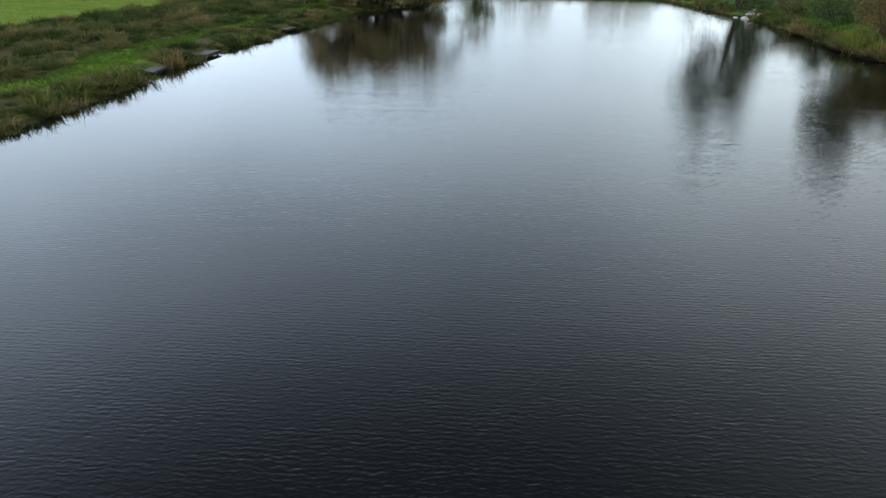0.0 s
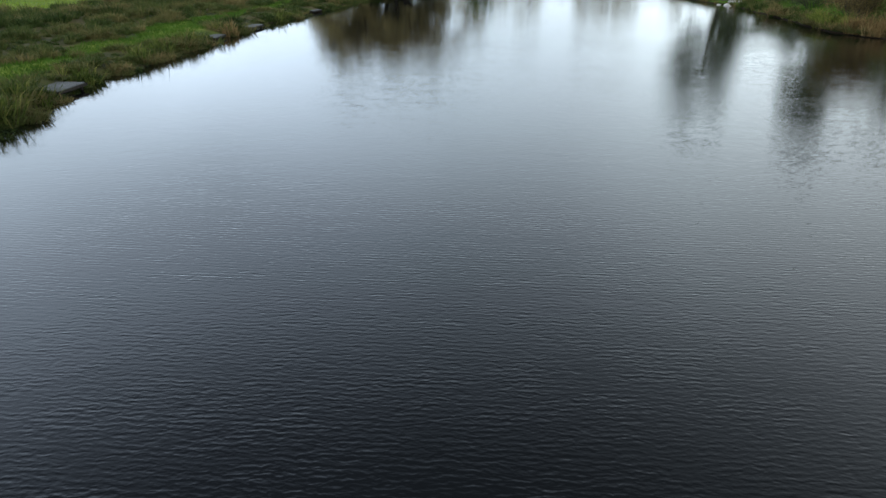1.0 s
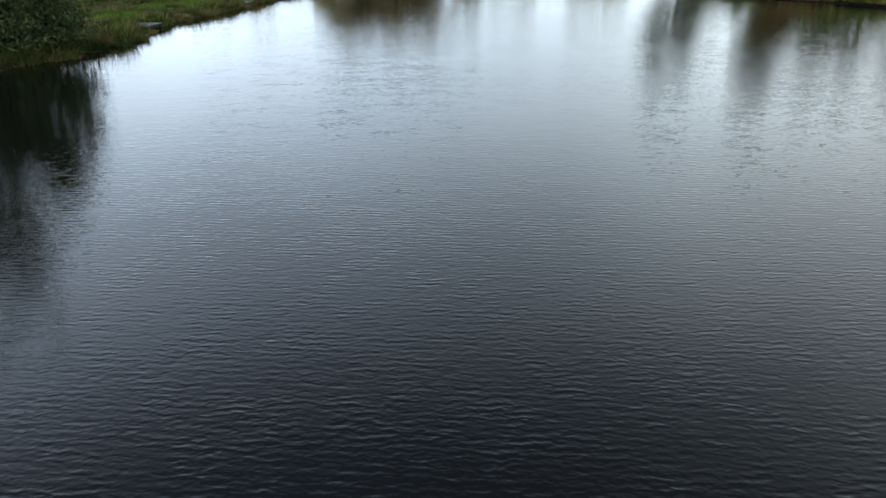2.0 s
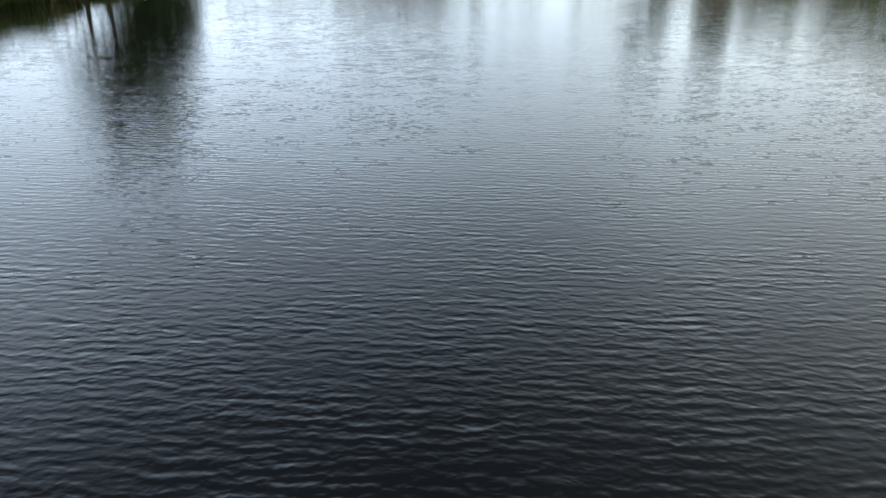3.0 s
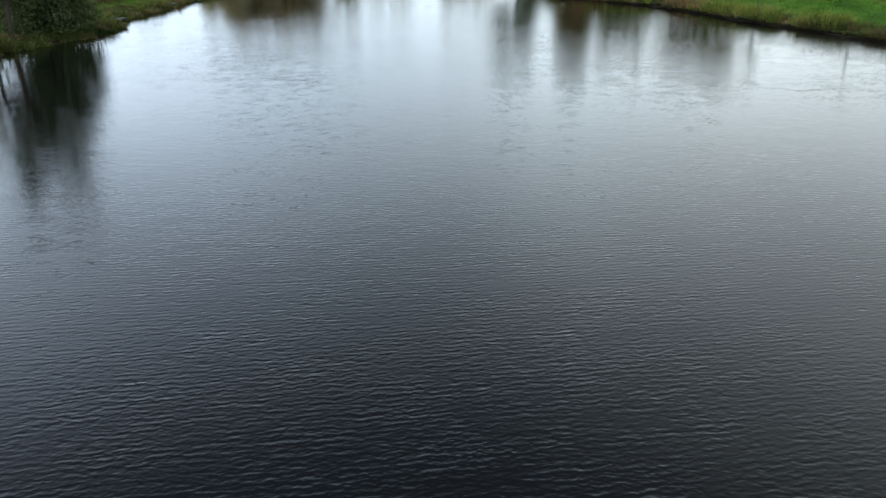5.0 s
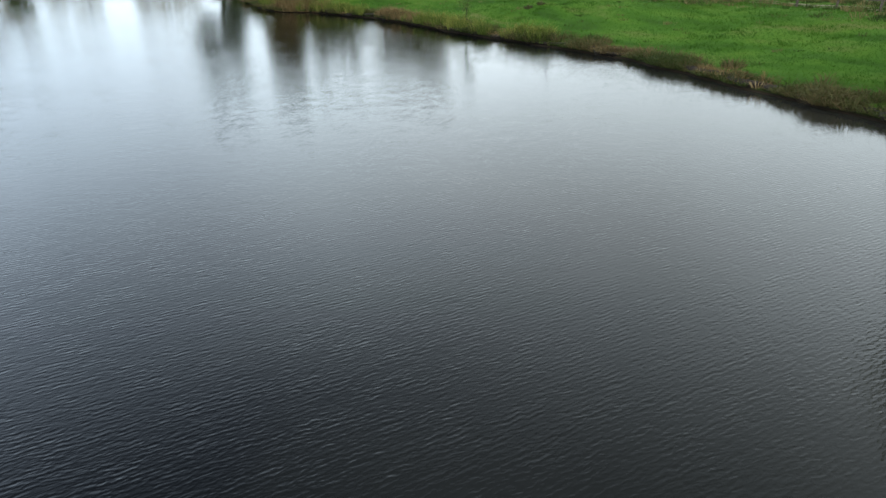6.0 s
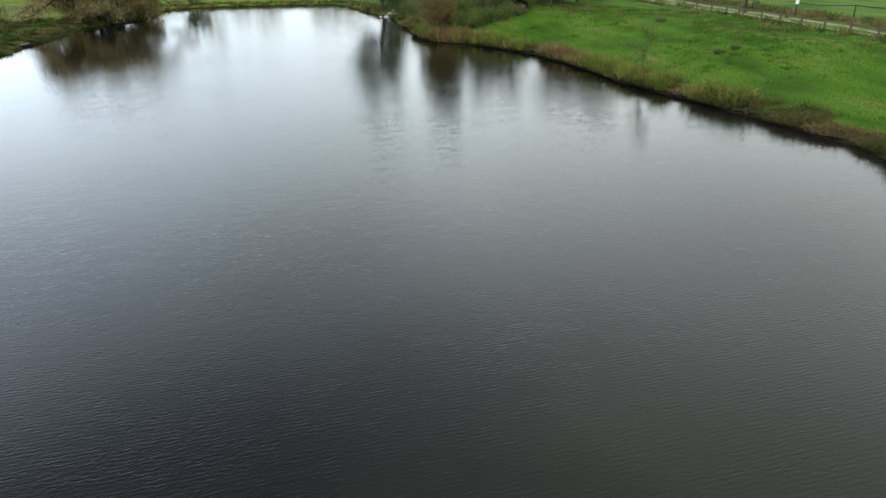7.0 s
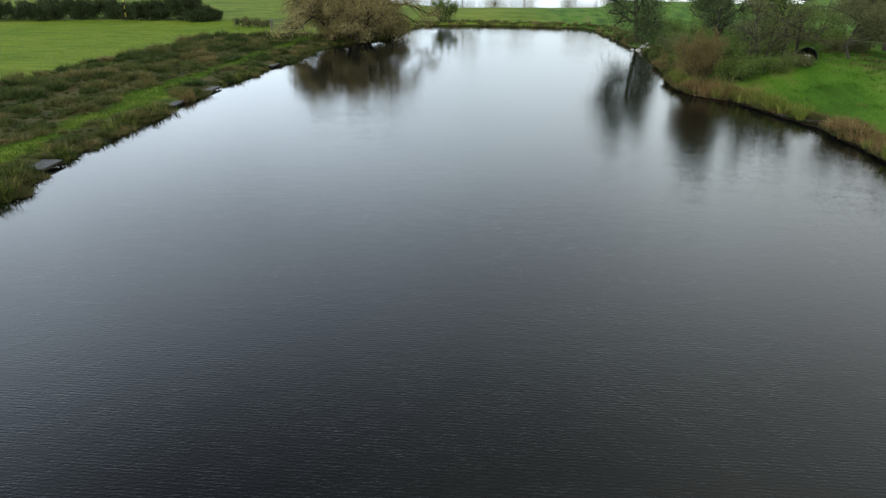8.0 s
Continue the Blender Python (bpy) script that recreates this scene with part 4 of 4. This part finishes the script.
p, d = scatter(rng, 11500, -36, -8, -2, 90, 2.2, 15.5)
p = p[(from_path(p) > 0.1) & ~((p[:, 1] > 80) & (d > 9))]
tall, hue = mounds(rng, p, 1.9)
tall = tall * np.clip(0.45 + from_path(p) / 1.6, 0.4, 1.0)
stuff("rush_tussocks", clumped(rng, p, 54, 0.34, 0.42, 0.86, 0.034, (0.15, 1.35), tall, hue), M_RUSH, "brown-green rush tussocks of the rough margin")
p, d = fringe(rng, 1700, -30, -3, 3, 90, 0.1, 2.9)
p = clear_of(p[from_path(p) > 0.0])
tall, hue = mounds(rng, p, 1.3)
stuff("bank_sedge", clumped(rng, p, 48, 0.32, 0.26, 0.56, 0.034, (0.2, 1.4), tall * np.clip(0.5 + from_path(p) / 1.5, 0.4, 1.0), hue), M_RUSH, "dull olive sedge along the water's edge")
p, d = fringe(rng, 900, -30, -3, 3, 90, -0.45, 0.45)
p = clear_of(p)
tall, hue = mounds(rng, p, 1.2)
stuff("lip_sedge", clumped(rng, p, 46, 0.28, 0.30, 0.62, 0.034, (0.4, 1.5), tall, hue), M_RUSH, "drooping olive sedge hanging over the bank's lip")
p, d = fringe(rng, 420, -30, -14, 3, 13, 0.0, 3.2)
stuff("tall_rushes", clumped(rng, p, 60, 0.34, 0.6, 1.1, 0.036, (0.1, 1.0)), M_RUSH, "tall dark rushes crowding the pond's corner")
p, d = fringe(rng, 300, -22, -8, 20, 64, -0.15, 0.9)
p = p[(((patchy(p, 0.5, 2.0) > 1.1) & (p[:, 1] > 44)) | ((p[:, 1] > 33.5) & (p[:, 1] < 40.6)) | ((p[:, 1] > 28.6) & (p[:, 1] < 30.0)) | ((p[:, 1] > 23.0) & (p[:, 1] < 26.0)))]
stuff("flag_iris", clumped(rng, clear_of(p), 16, 0.24, 0.35, 0.70, 0.042, (0.2, 1.2)), M_IRIS, "yellow-green flag iris blades at the bank", "reeds")
p, d = fringe(rng, 2300, 15, 30, -16, 62, -0.10, 0.9)
p[:, 2] = np.maximum(p[:, 2], 0.19)
tall = np.clip(0.72 + 0.42 * patchy(p, 1.9, 1.0), 0.3, 1.5) * rng.uniform(0.7, 1.2, len(p))
hue = np.clip(0.46 + 0.26 * patchy(p, 1.1, 2.6), 0, 1)
stuff("right_bank_sedge", clumped(rng, p, 38, 0.26, 0.20, 0.52, 0.034, (0.5, 1.9), tall, hue), M_BANK, "olive-brown dead sedge along the earth bank")
p, d = fringe(rng, 700, 15, 30, -16, 56, 0.2, 1.8)
stuff("bank_grass", clumped(rng, p[patchy(p, 0.8, 2.0) > -0.4], 42, 0.24, 0.22, 0.55, 0.030, (0.2, 1.0)), M_BANK, "rough olive grass on the bank's brow")
p, d = fringe(rng, 520, 15, 30, -16, 62, -0.10, 0.8)
p[:, 2] = np.maximum(p[:, 2], 0.19)
stuff("dead_bank_reed", clumped(rng, p[patchy(p, 0.8, 5.0) > 0.3], 30, 0.22, 0.18, 0.50, 0.030, (0.3, 1.4)), M_STRAW, "bleached dead reed along the earth bank", "reeds")
p, d = fringe(rng, 620, 15, 30, 14, 56, -0.1, 1.2)
p[:, 2] = np.maximum(p[:, 2], 0.22)
stuff("bank_reeds", clumped(rng, p[patchy(p, 0.7, 4.0) > 0.1], 34, 0.20, 0.40, 0.90, 0.032, (0.1, 0.7)), M_SEDGE, "pale yellow-green reeds along the earth bank", "reeds")
p, d = fringe(rng, 90, 15, 30, 30.5, 37.0, 0.0, 1.0)
p[:, 2] = np.maximum(p[:, 2], 0.19)
stuff("rust_reeds", clumped(rng, p, 40, 0.24, 0.40, 0.85, 0.030, (0.2, 1.2)), M_STRAW, "rust-brown dead reeds heaped on the bank", "reeds")
p, d = fringe(rng, 70, 15, 30, 16.5, 20.0, 0.0, 1.2)
p2, d = fringe(rng, 60, 15, 30, 27.5, 30.5, 0.0, 1.2)
p = np.concatenate([p, p2])
p[:, 2] = np.maximum(p[:, 2], 0.19)
stuff("flag_leaves", clumped(rng, p, 26, 0.26, 0.45, 0.95, 0.045, (0.2, 1.1)), M_SEDGE, "yellow-green flag leaves leaning from the bank", "reeds")
p, d = fringe(rng, 90, 19.0, 24.0, 43.8, 48.0, -0.1, 0.9)
p[:, 2] = np.maximum(p[:, 2], 0.1)
stuff("corner_reeds", clumped(rng, p, 40, 0.2, 0.55, 1.1, 0.032, (0.1, 0.7)), M_STRAW, "straw-coloured reeds on the bank's corner", "reeds")
p, d = scatter(rng, 2600, -6, 26, 78, 106, 0.0, 2.4)
stuff("far_bank_sedge", clumped(rng, p, 30, 0.3, 0.2, 0.5, 0.05, (0.2, 0.9)), M_RUSH, "olive-brown sedge on the far bank")
p, d = scatter(rng, 1300, 18, 27, 50, 80, 0.0, 1.6)
stuff("wood_edge_sedge", clumped(rng, p, 36, 0.22, 0.25, 0.6, 0.035, (0.2, 1.1)), M_RUSH, "olive sedge under bankside trees")
p, d = scatter(rng, 360000, 20, 46, -16, 78, 0.5, 16)
stuff("lawn_grass", blades(rng, p, rng.uniform(0.04, 0.10, len(p)), np.full(len(p), 0.024), rng.uniform(0.4, 1.4, len(p)), False), M_LAWN, "bright green meadow grass sloping to the pond")
p, d = scatter(rng, 5600, 20, 46, -16, 70, 1.0, 15)
p = p[patchy(p, 0.5, 3.0) > 0.1]
stuff("meadow_tufts", clumped(rng, p, 26, 0.30, 0.08, 0.24, 0.03, (0.3, 1.1)), M_LAWN, "coarse green grass tufts in the meadow")
p, d = scatter(rng, 2600, 24, 46, -14, 60, 9.5, 15)
stuff("rough_grass", clumped(rng, p[patchy(p, 0.6, 0.5) > -0.5], 30, 0.35, 0.12, 0.36, 0.035, (0.3, 1.3)), M_RUSH, "rough olive grass below the rail fence")
p, d = scatter(rng, 260, 24, 40, -10, 60, 1.6, 14)
stuff("dock_stalks", clumped(rng, p, 26, 0.30, 0.10, 0.26, 0.03, (0.5, 1.4)), M_RUSH, "dull olive weeds scattered in the meadow", "weeds")
p, d = scatter(rng, 180000, -24, -10, 8, 90, 1.2, 6.5)
p = p[from_path(p) < 0.5]
stuff("path_grass", blades(rng, p, rng.uniform(0.06, 0.18, len(p)), np.full(len(p), 0.032), rng.uniform(0.3, 1.2, len(p)), False), M_PATH, "green grass along the trodden bank path")
p, d = scatter(rng, 90000, -60, -20, 20, 98, 13, 50)
stuff("field_grass", blades(rng, p, rng.uniform(0.05, 0.12, len(p)), np.full(len(p), 0.05), rng.uniform(0.4, 1.2, len(p)), False), M_FIELD, "short grazed grass of the field")

def weed_clump(x, y, h, seed):
    v, f, t = clumped(np.random.default_rng(seed), np.array([[0.0, 0.0, 0.0]]), 90, 0.32, 0.5 * h, h, 0.05, (0.1, 0.9))
    ob = part("weed_clump", mesh_of("weed_clump", v, f, M_DOCK), at=pose(x, y, ground_z(x, y)))
    tagged(ob, "dark clump of dead thistle standing in the meadow", "weeds", "weed clumps in the meadow")


for k, (x, y, h) in enumerate(((31.2, 24.9, 0.5), (32.1, 24.7, 0.55), (34.6, 36.2, 0.45))):
    weed_clump(x, y, h, 90 + k)

# a straw plume on the bank between two platforms
rp = np.random.default_rng(17)
tuft = np.array([[-14.4, 43.6, ground_z(-14.4, 43.6)], [-14.1, 44.2, ground_z(-14.1, 44.2)], [-14.5, 44.8, ground_z(-14.5, 44.8)]])
tangle = np.column_stack([rp.normal(23.3, 0.55, 34), rp.normal(-6.9, 0.8, 34)])
tangle = np.column_stack([tangle, np.maximum(land(tangle[:, 0], tangle[:, 1])[0], 0.0)])
stuff("straw_tangle", clumped(rp, tangle, 40, 0.26, 0.35, 0.8, 0.022, (0.6, 1.8)), M_STRAW, "pale flattened dead grass tangled over the bank")
stuff("straw_tufts", clumped(rp, tuft, 60, 0.18, 0.6, 1.2, 0.035, (0.1, 0.5)), M_STRAW, "pale straw plume of dead grass on the bank")


# ---- built things ----
def fishing_platform():
    """Timber angling stage: deck boards on two bearers and four posts; the front faces +x."""
    ob = thing("fishing_platform", pose(0, 0, 0), "grey wet timber fishing platform at the bank", "platform", "fishing platforms along the bank")
    rp = random.Random(3)
    for k in range(9):
        bm = bmesh.new()
        box(bm, 1.40 + rp.uniform(-0.03, 0.03), 0.195, 0.04, pose(rp.uniform(-0.02, 0.02), -0.84 + 0.21 * k, 0.36 + rp.uniform(-0.004, 0.004)), 0.006)
        part_bm("deck_board", bm, M_DECK, ob)
    for x in (-0.55, 0.58):
        bm = bmesh.new()
        box(bm, 0.08, 1.84, 0.09, pose(x, 0, 0.293), 0.006)
        part_bm("bearer", bm, M_DARKWOOD, ob)
    bm = bmesh.new()
    box(bm, 0.04, 1.9, 0.10, pose(0.735, 0, 0.318), 0.006)
    part_bm("front_board", bm, M_DARKWOOD, ob)
    for x in (-0.55, 0.66):
        for y in (-0.8, 0.8):
            bm = bmesh.new()
            bmesh.ops.create_cone(bm, cap_ends=True, segments=10, radius1=0.055, radius2=0.05, depth=1.5, matrix=pose(x - 0.08, y, -0.42))
            part_bm("post", bm, M_DARKWOOD, ob, smooth=True)
    return ob


stage = fishing_platform()
for k, (x, y, z, a) in enumerate(STAGES):
    if k:
        copy_thing(stage, pose(x, y, z, 0, 0, a))
    else:
        stage.matrix_basis = pose(x, y, z, 0, 0, a) @ Matrix.Scale(0.88, 4)

TRACK = [(38.4, -12), (38.6, 5), (38.9, 20), (41.5, 36), (45.3, 63), (49.0, 86)]


FENCE = TRACK[:4] + [(43.0, 46.5)]


def along_line(pts, gap):
    p = np.array(pts, dtype=float)
    seg = np.linalg.norm(np.diff(p, axis=0), axis=1)
    s = np.concatenate([[0], np.cumsum(seg)])
    t = np.arange(0, s[-1], gap)
    return np.stack([np.interp(t, s, p[:, 0]), np.interp(t, s, p[:, 1])], 1)


def rail_fence():
    pts = along_line(FENCE, 2.4)
    z, _ = land(pts[:, 0], pts[:, 1])
    ob = thing("rail_fence", pose(pts[0][0], pts[0][1], z[0]), "low weathered timber post-and-rail fence beside the track", "fence")
    home = ob.matrix_basis.inverted()
    bm = bmesh.new()
    box(bm, 0.10, 0.10, 0.9, pose(0, 0, 0.22), 0.012)
    post = part_bm("post", bm, M_RAIL, ob, at=home @ pose(pts[0][0], pts[0][1], z[0]))
    rp = random.Random(9)
    bm = bmesh.new()
    box(bm, 2.42, 0.045, 0.08, None, 0.008)
    rail = part_bm("rail", bm, M_RAIL, ob)
    for k in range(len(pts)):
        a = pts[min(k + 1, len(pts) - 1)] - pts[max(k - 1, 0)]
        h = math.degrees(math.atan2(a[1], a[0]))
        if k:
            part("post", post.data, ob, at=home @ pose(pts[k][0], pts[k][1], z[k], rp.uniform(-3, 3), rp.uniform(-3, 3), h))
        if k + 1 < len(pts):
            b = pts[k + 1] - pts[k]
            m = pose(*(pts[k] + b / 2), (z[k] + z[k + 1]) / 2 + 0.57, 0, -math.degrees(math.atan2(z[k + 1] - z[k], np.linalg.norm(b))), math.degrees(math.atan2(b[1], b[0])))
            if k == 0:
                rail.matrix_basis = home @ m
            else:
                part("rail", rail.data, ob, at=home @ m)


rail_fence()


def ribbon(name, off, wide, material, label, seed):
    """A strip laid on the ground beside the fence line."""
    rng = np.random.default_rng(seed)
    pts = along_line(TRACK, 0.8)
    run = np.gradient(pts, axis=0)
    run /= np.linalg.norm(run, axis=1)[:, None]
    side = np.stack([run[:, 1], -run[:, 0]], 1)
    n = len(pts)
    cols = 5
    v = np.empty((n, cols, 3))
    for c in range(cols):
        o = off + wide * (c / (cols - 1) - 0.5) + (rng.normal(0, 0.08, n) if c in (0, cols - 1) else 0)
        q = pts + side * np.reshape(o, (-1, 1))
        z, _ = land(q[:, 0], q[:, 1])
        v[:, c] = np.column_stack([q, z + (0.035 if 0 < c < cols - 1 else -0.03)])
    i, j = np.meshgrid(np.arange(n - 1), np.arange(cols - 1), indexing="ij")
    k = (i * cols + j).ravel()
    return tagged(part(name, mesh_of(name, v.reshape(-1, 3), [np.stack([k, k + cols, k + cols + 1, k + 1], 1)], material, True)), label, "track", kind="structure")


ribbon("track_wheel_rut", 0.95, 0.48, M_GRAVEL, "pale gravel wheel rut of the farm track", 1)
ribbon("track_wheel_rut", 2.45, 0.52, M_GRAVEL, "pale gravel wheel rut of the farm track", 2)
tr = np.random.default_rng(23)
q = along_line(TRACK, 0.09)
q = q + np.column_stack([tr.normal(5.2, 0.9, len(q)), tr.normal(0, 0.3, len(q))])
z, _ = land(q[:, 0], q[:, 1])
stuff("track_verge", clumped(tr, np.column_stack([q, z]), 34, 0.34, 0.18, 0.5, 0.04, (0.2, 1.2)), M_RUSH, "brown rough verge behind the farm track")
q = along_line(TRACK, 0.30)
q = q + np.column_stack([tr.normal(-0.3, 0.5, len(q)), tr.normal(0, 0.3, len(q))])
z, _ = land(q[:, 0], q[:, 1])
stuff("fence_verge", clumped(tr, np.column_stack([q, z]), 30, 0.25, 0.2, 0.5, 0.035, (0.2, 0.8)), M_RUSH, "rough brown grass under the rail fence")


def utility_pole(x, y):
    ob = thing("utility_pole", pose(x, y, ground_z(x, y)), "dark timber utility pole beside the track", "pole")
    v, f = tubes([([(0, 0, -0.3), (0.01, 0, 1.2), (0.0, 0.01, 2.2), (0, 0, 3.2)], [0.11, 0.10, 0.095, 0.09], 12)])
    part("shaft", mesh_of("shaft", v, [f], M_DARKWOOD, True), ob)
    bm = bmesh.new()
    bmesh.ops.create_cone(bm, cap_ends=True, segments=12, radius1=0.10, radius2=0.02, depth=0.10, matrix=pose(0, 0, 3.25))
    part_bm("cap", bm, M_DARKWOOD, ob)


utility_pole(42.9, 37.4)


def wire_fence():
    """Thin posts behind the verge; a dark strand leaves the one with the white insulator."""
    pts = [(48.9, 50.0), (47.6, 45.5), (46.4, 40.8), (45.2, 34.6), (46.4, 30.4), (47.2, 26.0), (47.6, 21.5), (47.8, 17.0)]
    z0 = ground_z(*pts[0])
    ob = thing("wire_fence", pose(*pts[0], z0), "dark single-strand paddock fence on thin posts", "fence")
    home = ob.matrix_basis.inverted()
    tops = []
    for k, (x, y) in enumerate(pts):
        z = ground_z(x, y)
        bm = bmesh.new()
        bmesh.ops.create_cone(bm, cap_ends=True, segments=8, radius1=0.05, radius2=0.04, depth=1.2, matrix=pose(0, 0, 0.4))
        pst = part_bm("post", bm, M_DARKWOOD, ob, at=home @ pose(x, y, z), smooth=True)
        if k == 3:
            bm = bmesh.new()
            bmesh.ops.create_cone(bm, cap_ends=True, segments=10, radius1=0.13, radius2=0.12, depth=0.24, matrix=pose(0, 0, 1.05))
            part_bm("insulator", bm, M_WHITE, pst, "white plastic insulator")
        if k >= 3:
            tops.append((x, y, z + 1.0))
    line = []
    for a, b in zip(tops, tops[1:]):
        for f in (0, 0.25, 0.5, 0.75):
            line.append((a[0] + (b[0] - a[0]) * f - pts[0][0], a[1] + (b[1] - a[1]) * f - pts[0][1], a[2] + (b[2] - a[2]) * f - 0.4 * f * (1 - f) - z0))
    v, f = tubes([(line, [0.035] * len(line), 6)])
    part("strand", mesh_of("strand", v, [f], M_BLACK, True), ob)


wire_fence()


def bivouac(x, y, turn):
    """Dark domed angler's shelter, open at the front, with a white bucket in it."""
    ob = thing("angling_shelter", pose(x, y, ground_z(x, y), 0, 0, turn) @ Matrix.Scale(0.64, 4), "black domed angling shelter with open front under a bare tree", "tent")
    bm = bmesh.new()
    rings = 9
    grid = []
    for i in range(7):
        t = i / 6
        row = []
        for j in range(rings):
            a = math.pi * j / (rings - 1)
            r, h = 1.15 * (1 - 0.35 * t * t), 1.45 * (1 - 0.55 * t ** 2.2)
            sag = 1 - 0.03 * math.cos(6 * a)
            row.append(bm.verts.new((r * math.cos(a) * sag, 1.9 * t - 0.8, h * math.sin(a) ** 0.8 * sag)))
        grid.append(row)
    for i in range(6):
        for j in range(rings - 1):
            bm.faces.new((grid[i][j], grid[i][j + 1], grid[i + 1][j + 1], grid[i + 1][j]))
    bm.faces.new(grid[6])
    bmesh.ops.solidify(bm, geom=bm.faces[:], thickness=0.03)
    part_bm("canopy", bm, M_CLOTH, ob, smooth=True)
    arch = [(1.17 * math.cos(a), -0.82, 1.47 * max(math.sin(a), 0) ** 0.8) for a in np.linspace(0, math.pi, 14)]
    v, f = tubes([(arch, [0.025] * 14, 6)])
    part("hoop", mesh_of("hoop", v, [f], M_BLACK, True), ob)
    z = ground_z(x, y)
    bk = thing("bucket", pose(x - 0.15, y - 0.62, z + 0.0) @ Matrix.Scale(0.7, 4), "white plastic bucket in the shelter's mouth", "bucket")
    bm = bmesh.new()
    bmesh.ops.create_cone(bm, cap_ends=False, segments=16, radius1=0.24, radius2=0.30, depth=0.5, matrix=pose(0, 0, 0.27))
    bmesh.ops.solidify(bm, geom=bm.faces[:], thickness=0.015)
    part_bm("tub", bm, M_WHITE, bk, smooth=True)
    bm = bmesh.new()
    bmesh.ops.create_cone(bm, cap_ends=True, segments=16, radius1=0.31, radius2=0.30, depth=0.04, matrix=pose(0, 0, 0.54))
    part_bm("lid", bm, M_WHITE, bk)


bivouac(30.0, 51.6, -22)


def boulder(x, y, s, seed):
    rp = random.Random(seed)
    bm = bmesh.new()
    bmesh.ops.create_icosphere(bm, subdivisions=2, radius=s * 0.66)
    for v in bm.verts:
        k = 1 + 0.3 * noise.noise(v.co * (2.2 / s) + Vector((seed, 0, 0)))
        v.co = Vector((v.co.x * k * 1.2, v.co.y * k, v.co.z * k * 0.65))
    ob = part_bm("stone", bm, M_STONE, None, at=pose(x, y, max(ground_z(x, y), -0.1) + 0.16 * s, 0, 0, rp.uniform(0, 360)), smooth=True)
    tagged(ob, "pale rounded stone at the water's edge", "stone", "stones below the leaning tree")


for k, (x, y, s) in enumerate(((22.0, 71.6, 0.42), (22.6, 72.0, 0.5), (21.5, 72.3, 0.32), (22.9, 70.9, 0.38), (23.2, 73.0, 0.45), (21.9, 70.6, 0.25))):
    boulder(x, y, s, k + 1)


def dead_branch(x, y, turn, size, seed):
    rng = np.random.default_rng(seed)
    lines, tips = [], []
    grow(rng, (0, 0, 0.15), (1, 0, 0.14), size, 0.022, 1, dict(kids=(0, 5, 4), angle=(20, 55), lift=(0, -0.02, -0.02, -0.02), bare=(0, 0.2, 0.1), ratio=(0.35, 0.6), wiggle=0.2), lines, tips)
    v, f = tubes(lines)
    ob = part("fallen_branch", mesh_of("fallen_branch", v, [f], M_WOOD, True), at=pose(x, y, max(ground_z(x, y), 0.0), 0, 0, turn))
    tagged(ob, "bleached fallen branch lying over the bank", "branch", "fallen branches")


for k, (x, y, turn, size) in enumerate(((24.0, -6.0, 158, 2.6), (23.0, -7.4, 140, 2.4), (24.4, -7.4, 185, 2.2), (22.6, -8.6, 118, 2.0))):
    dead_branch(x, y, turn, size, 1 + k)
dead_branch(23.0, 71.6, 190, 2.0, 9)


def field_gate(x, y, turn):
    ob = thing("field_gate", pose(x, y, ground_z(x, y), 0, 0, turn), "grey weathered field gate between posts", "gate")
    for px in (-1.9, 1.9):
        bm = bmesh.new()
        box(bm, 0.16, 0.16, 1.6, pose(px, 0, 0.6), 0.02)
        part_bm("post", bm, M_WOOD, ob)
    for k in range(5):
        bm = bmesh.new()
        box(bm, 3.6, 0.04, 0.09, pose(0, 0, 0.22 + 0.24 * k), 0.006)
        part_bm("bar", bm, M_WOOD, ob)
    for px, a in ((-1.75, 0), (0.0, 0), (1.75, 0)):
        bm = bmesh.new()
        box(bm, 0.09, 0.03, 1.1, pose(px, -0.037, 0.70), 0.005)
        part_bm("upright", bm, M_WOOD, ob)


field_gate(-17.9, 85.0, 8)


def marker_post(x, y):
    ob = thing("marker_post", pose(x, y, ground_z(x, y)), "slim post banded yellow and black beside the hedge", "post")
    for k in range(9):
        bm = bmesh.new()
        bmesh.ops.create_cone(bm, cap_ends=True, segments=10, radius1=0.085, radius2=0.085, depth=0.5, matrix=pose(0, 0, 0.25 + 0.5 * k))
        part_bm("band", bm, M_YELLOW if k % 2 else M_BLACK, ob, "yellow band" if k % 2 else "black band", smooth=False)


marker_post(-44.6, 98.6)
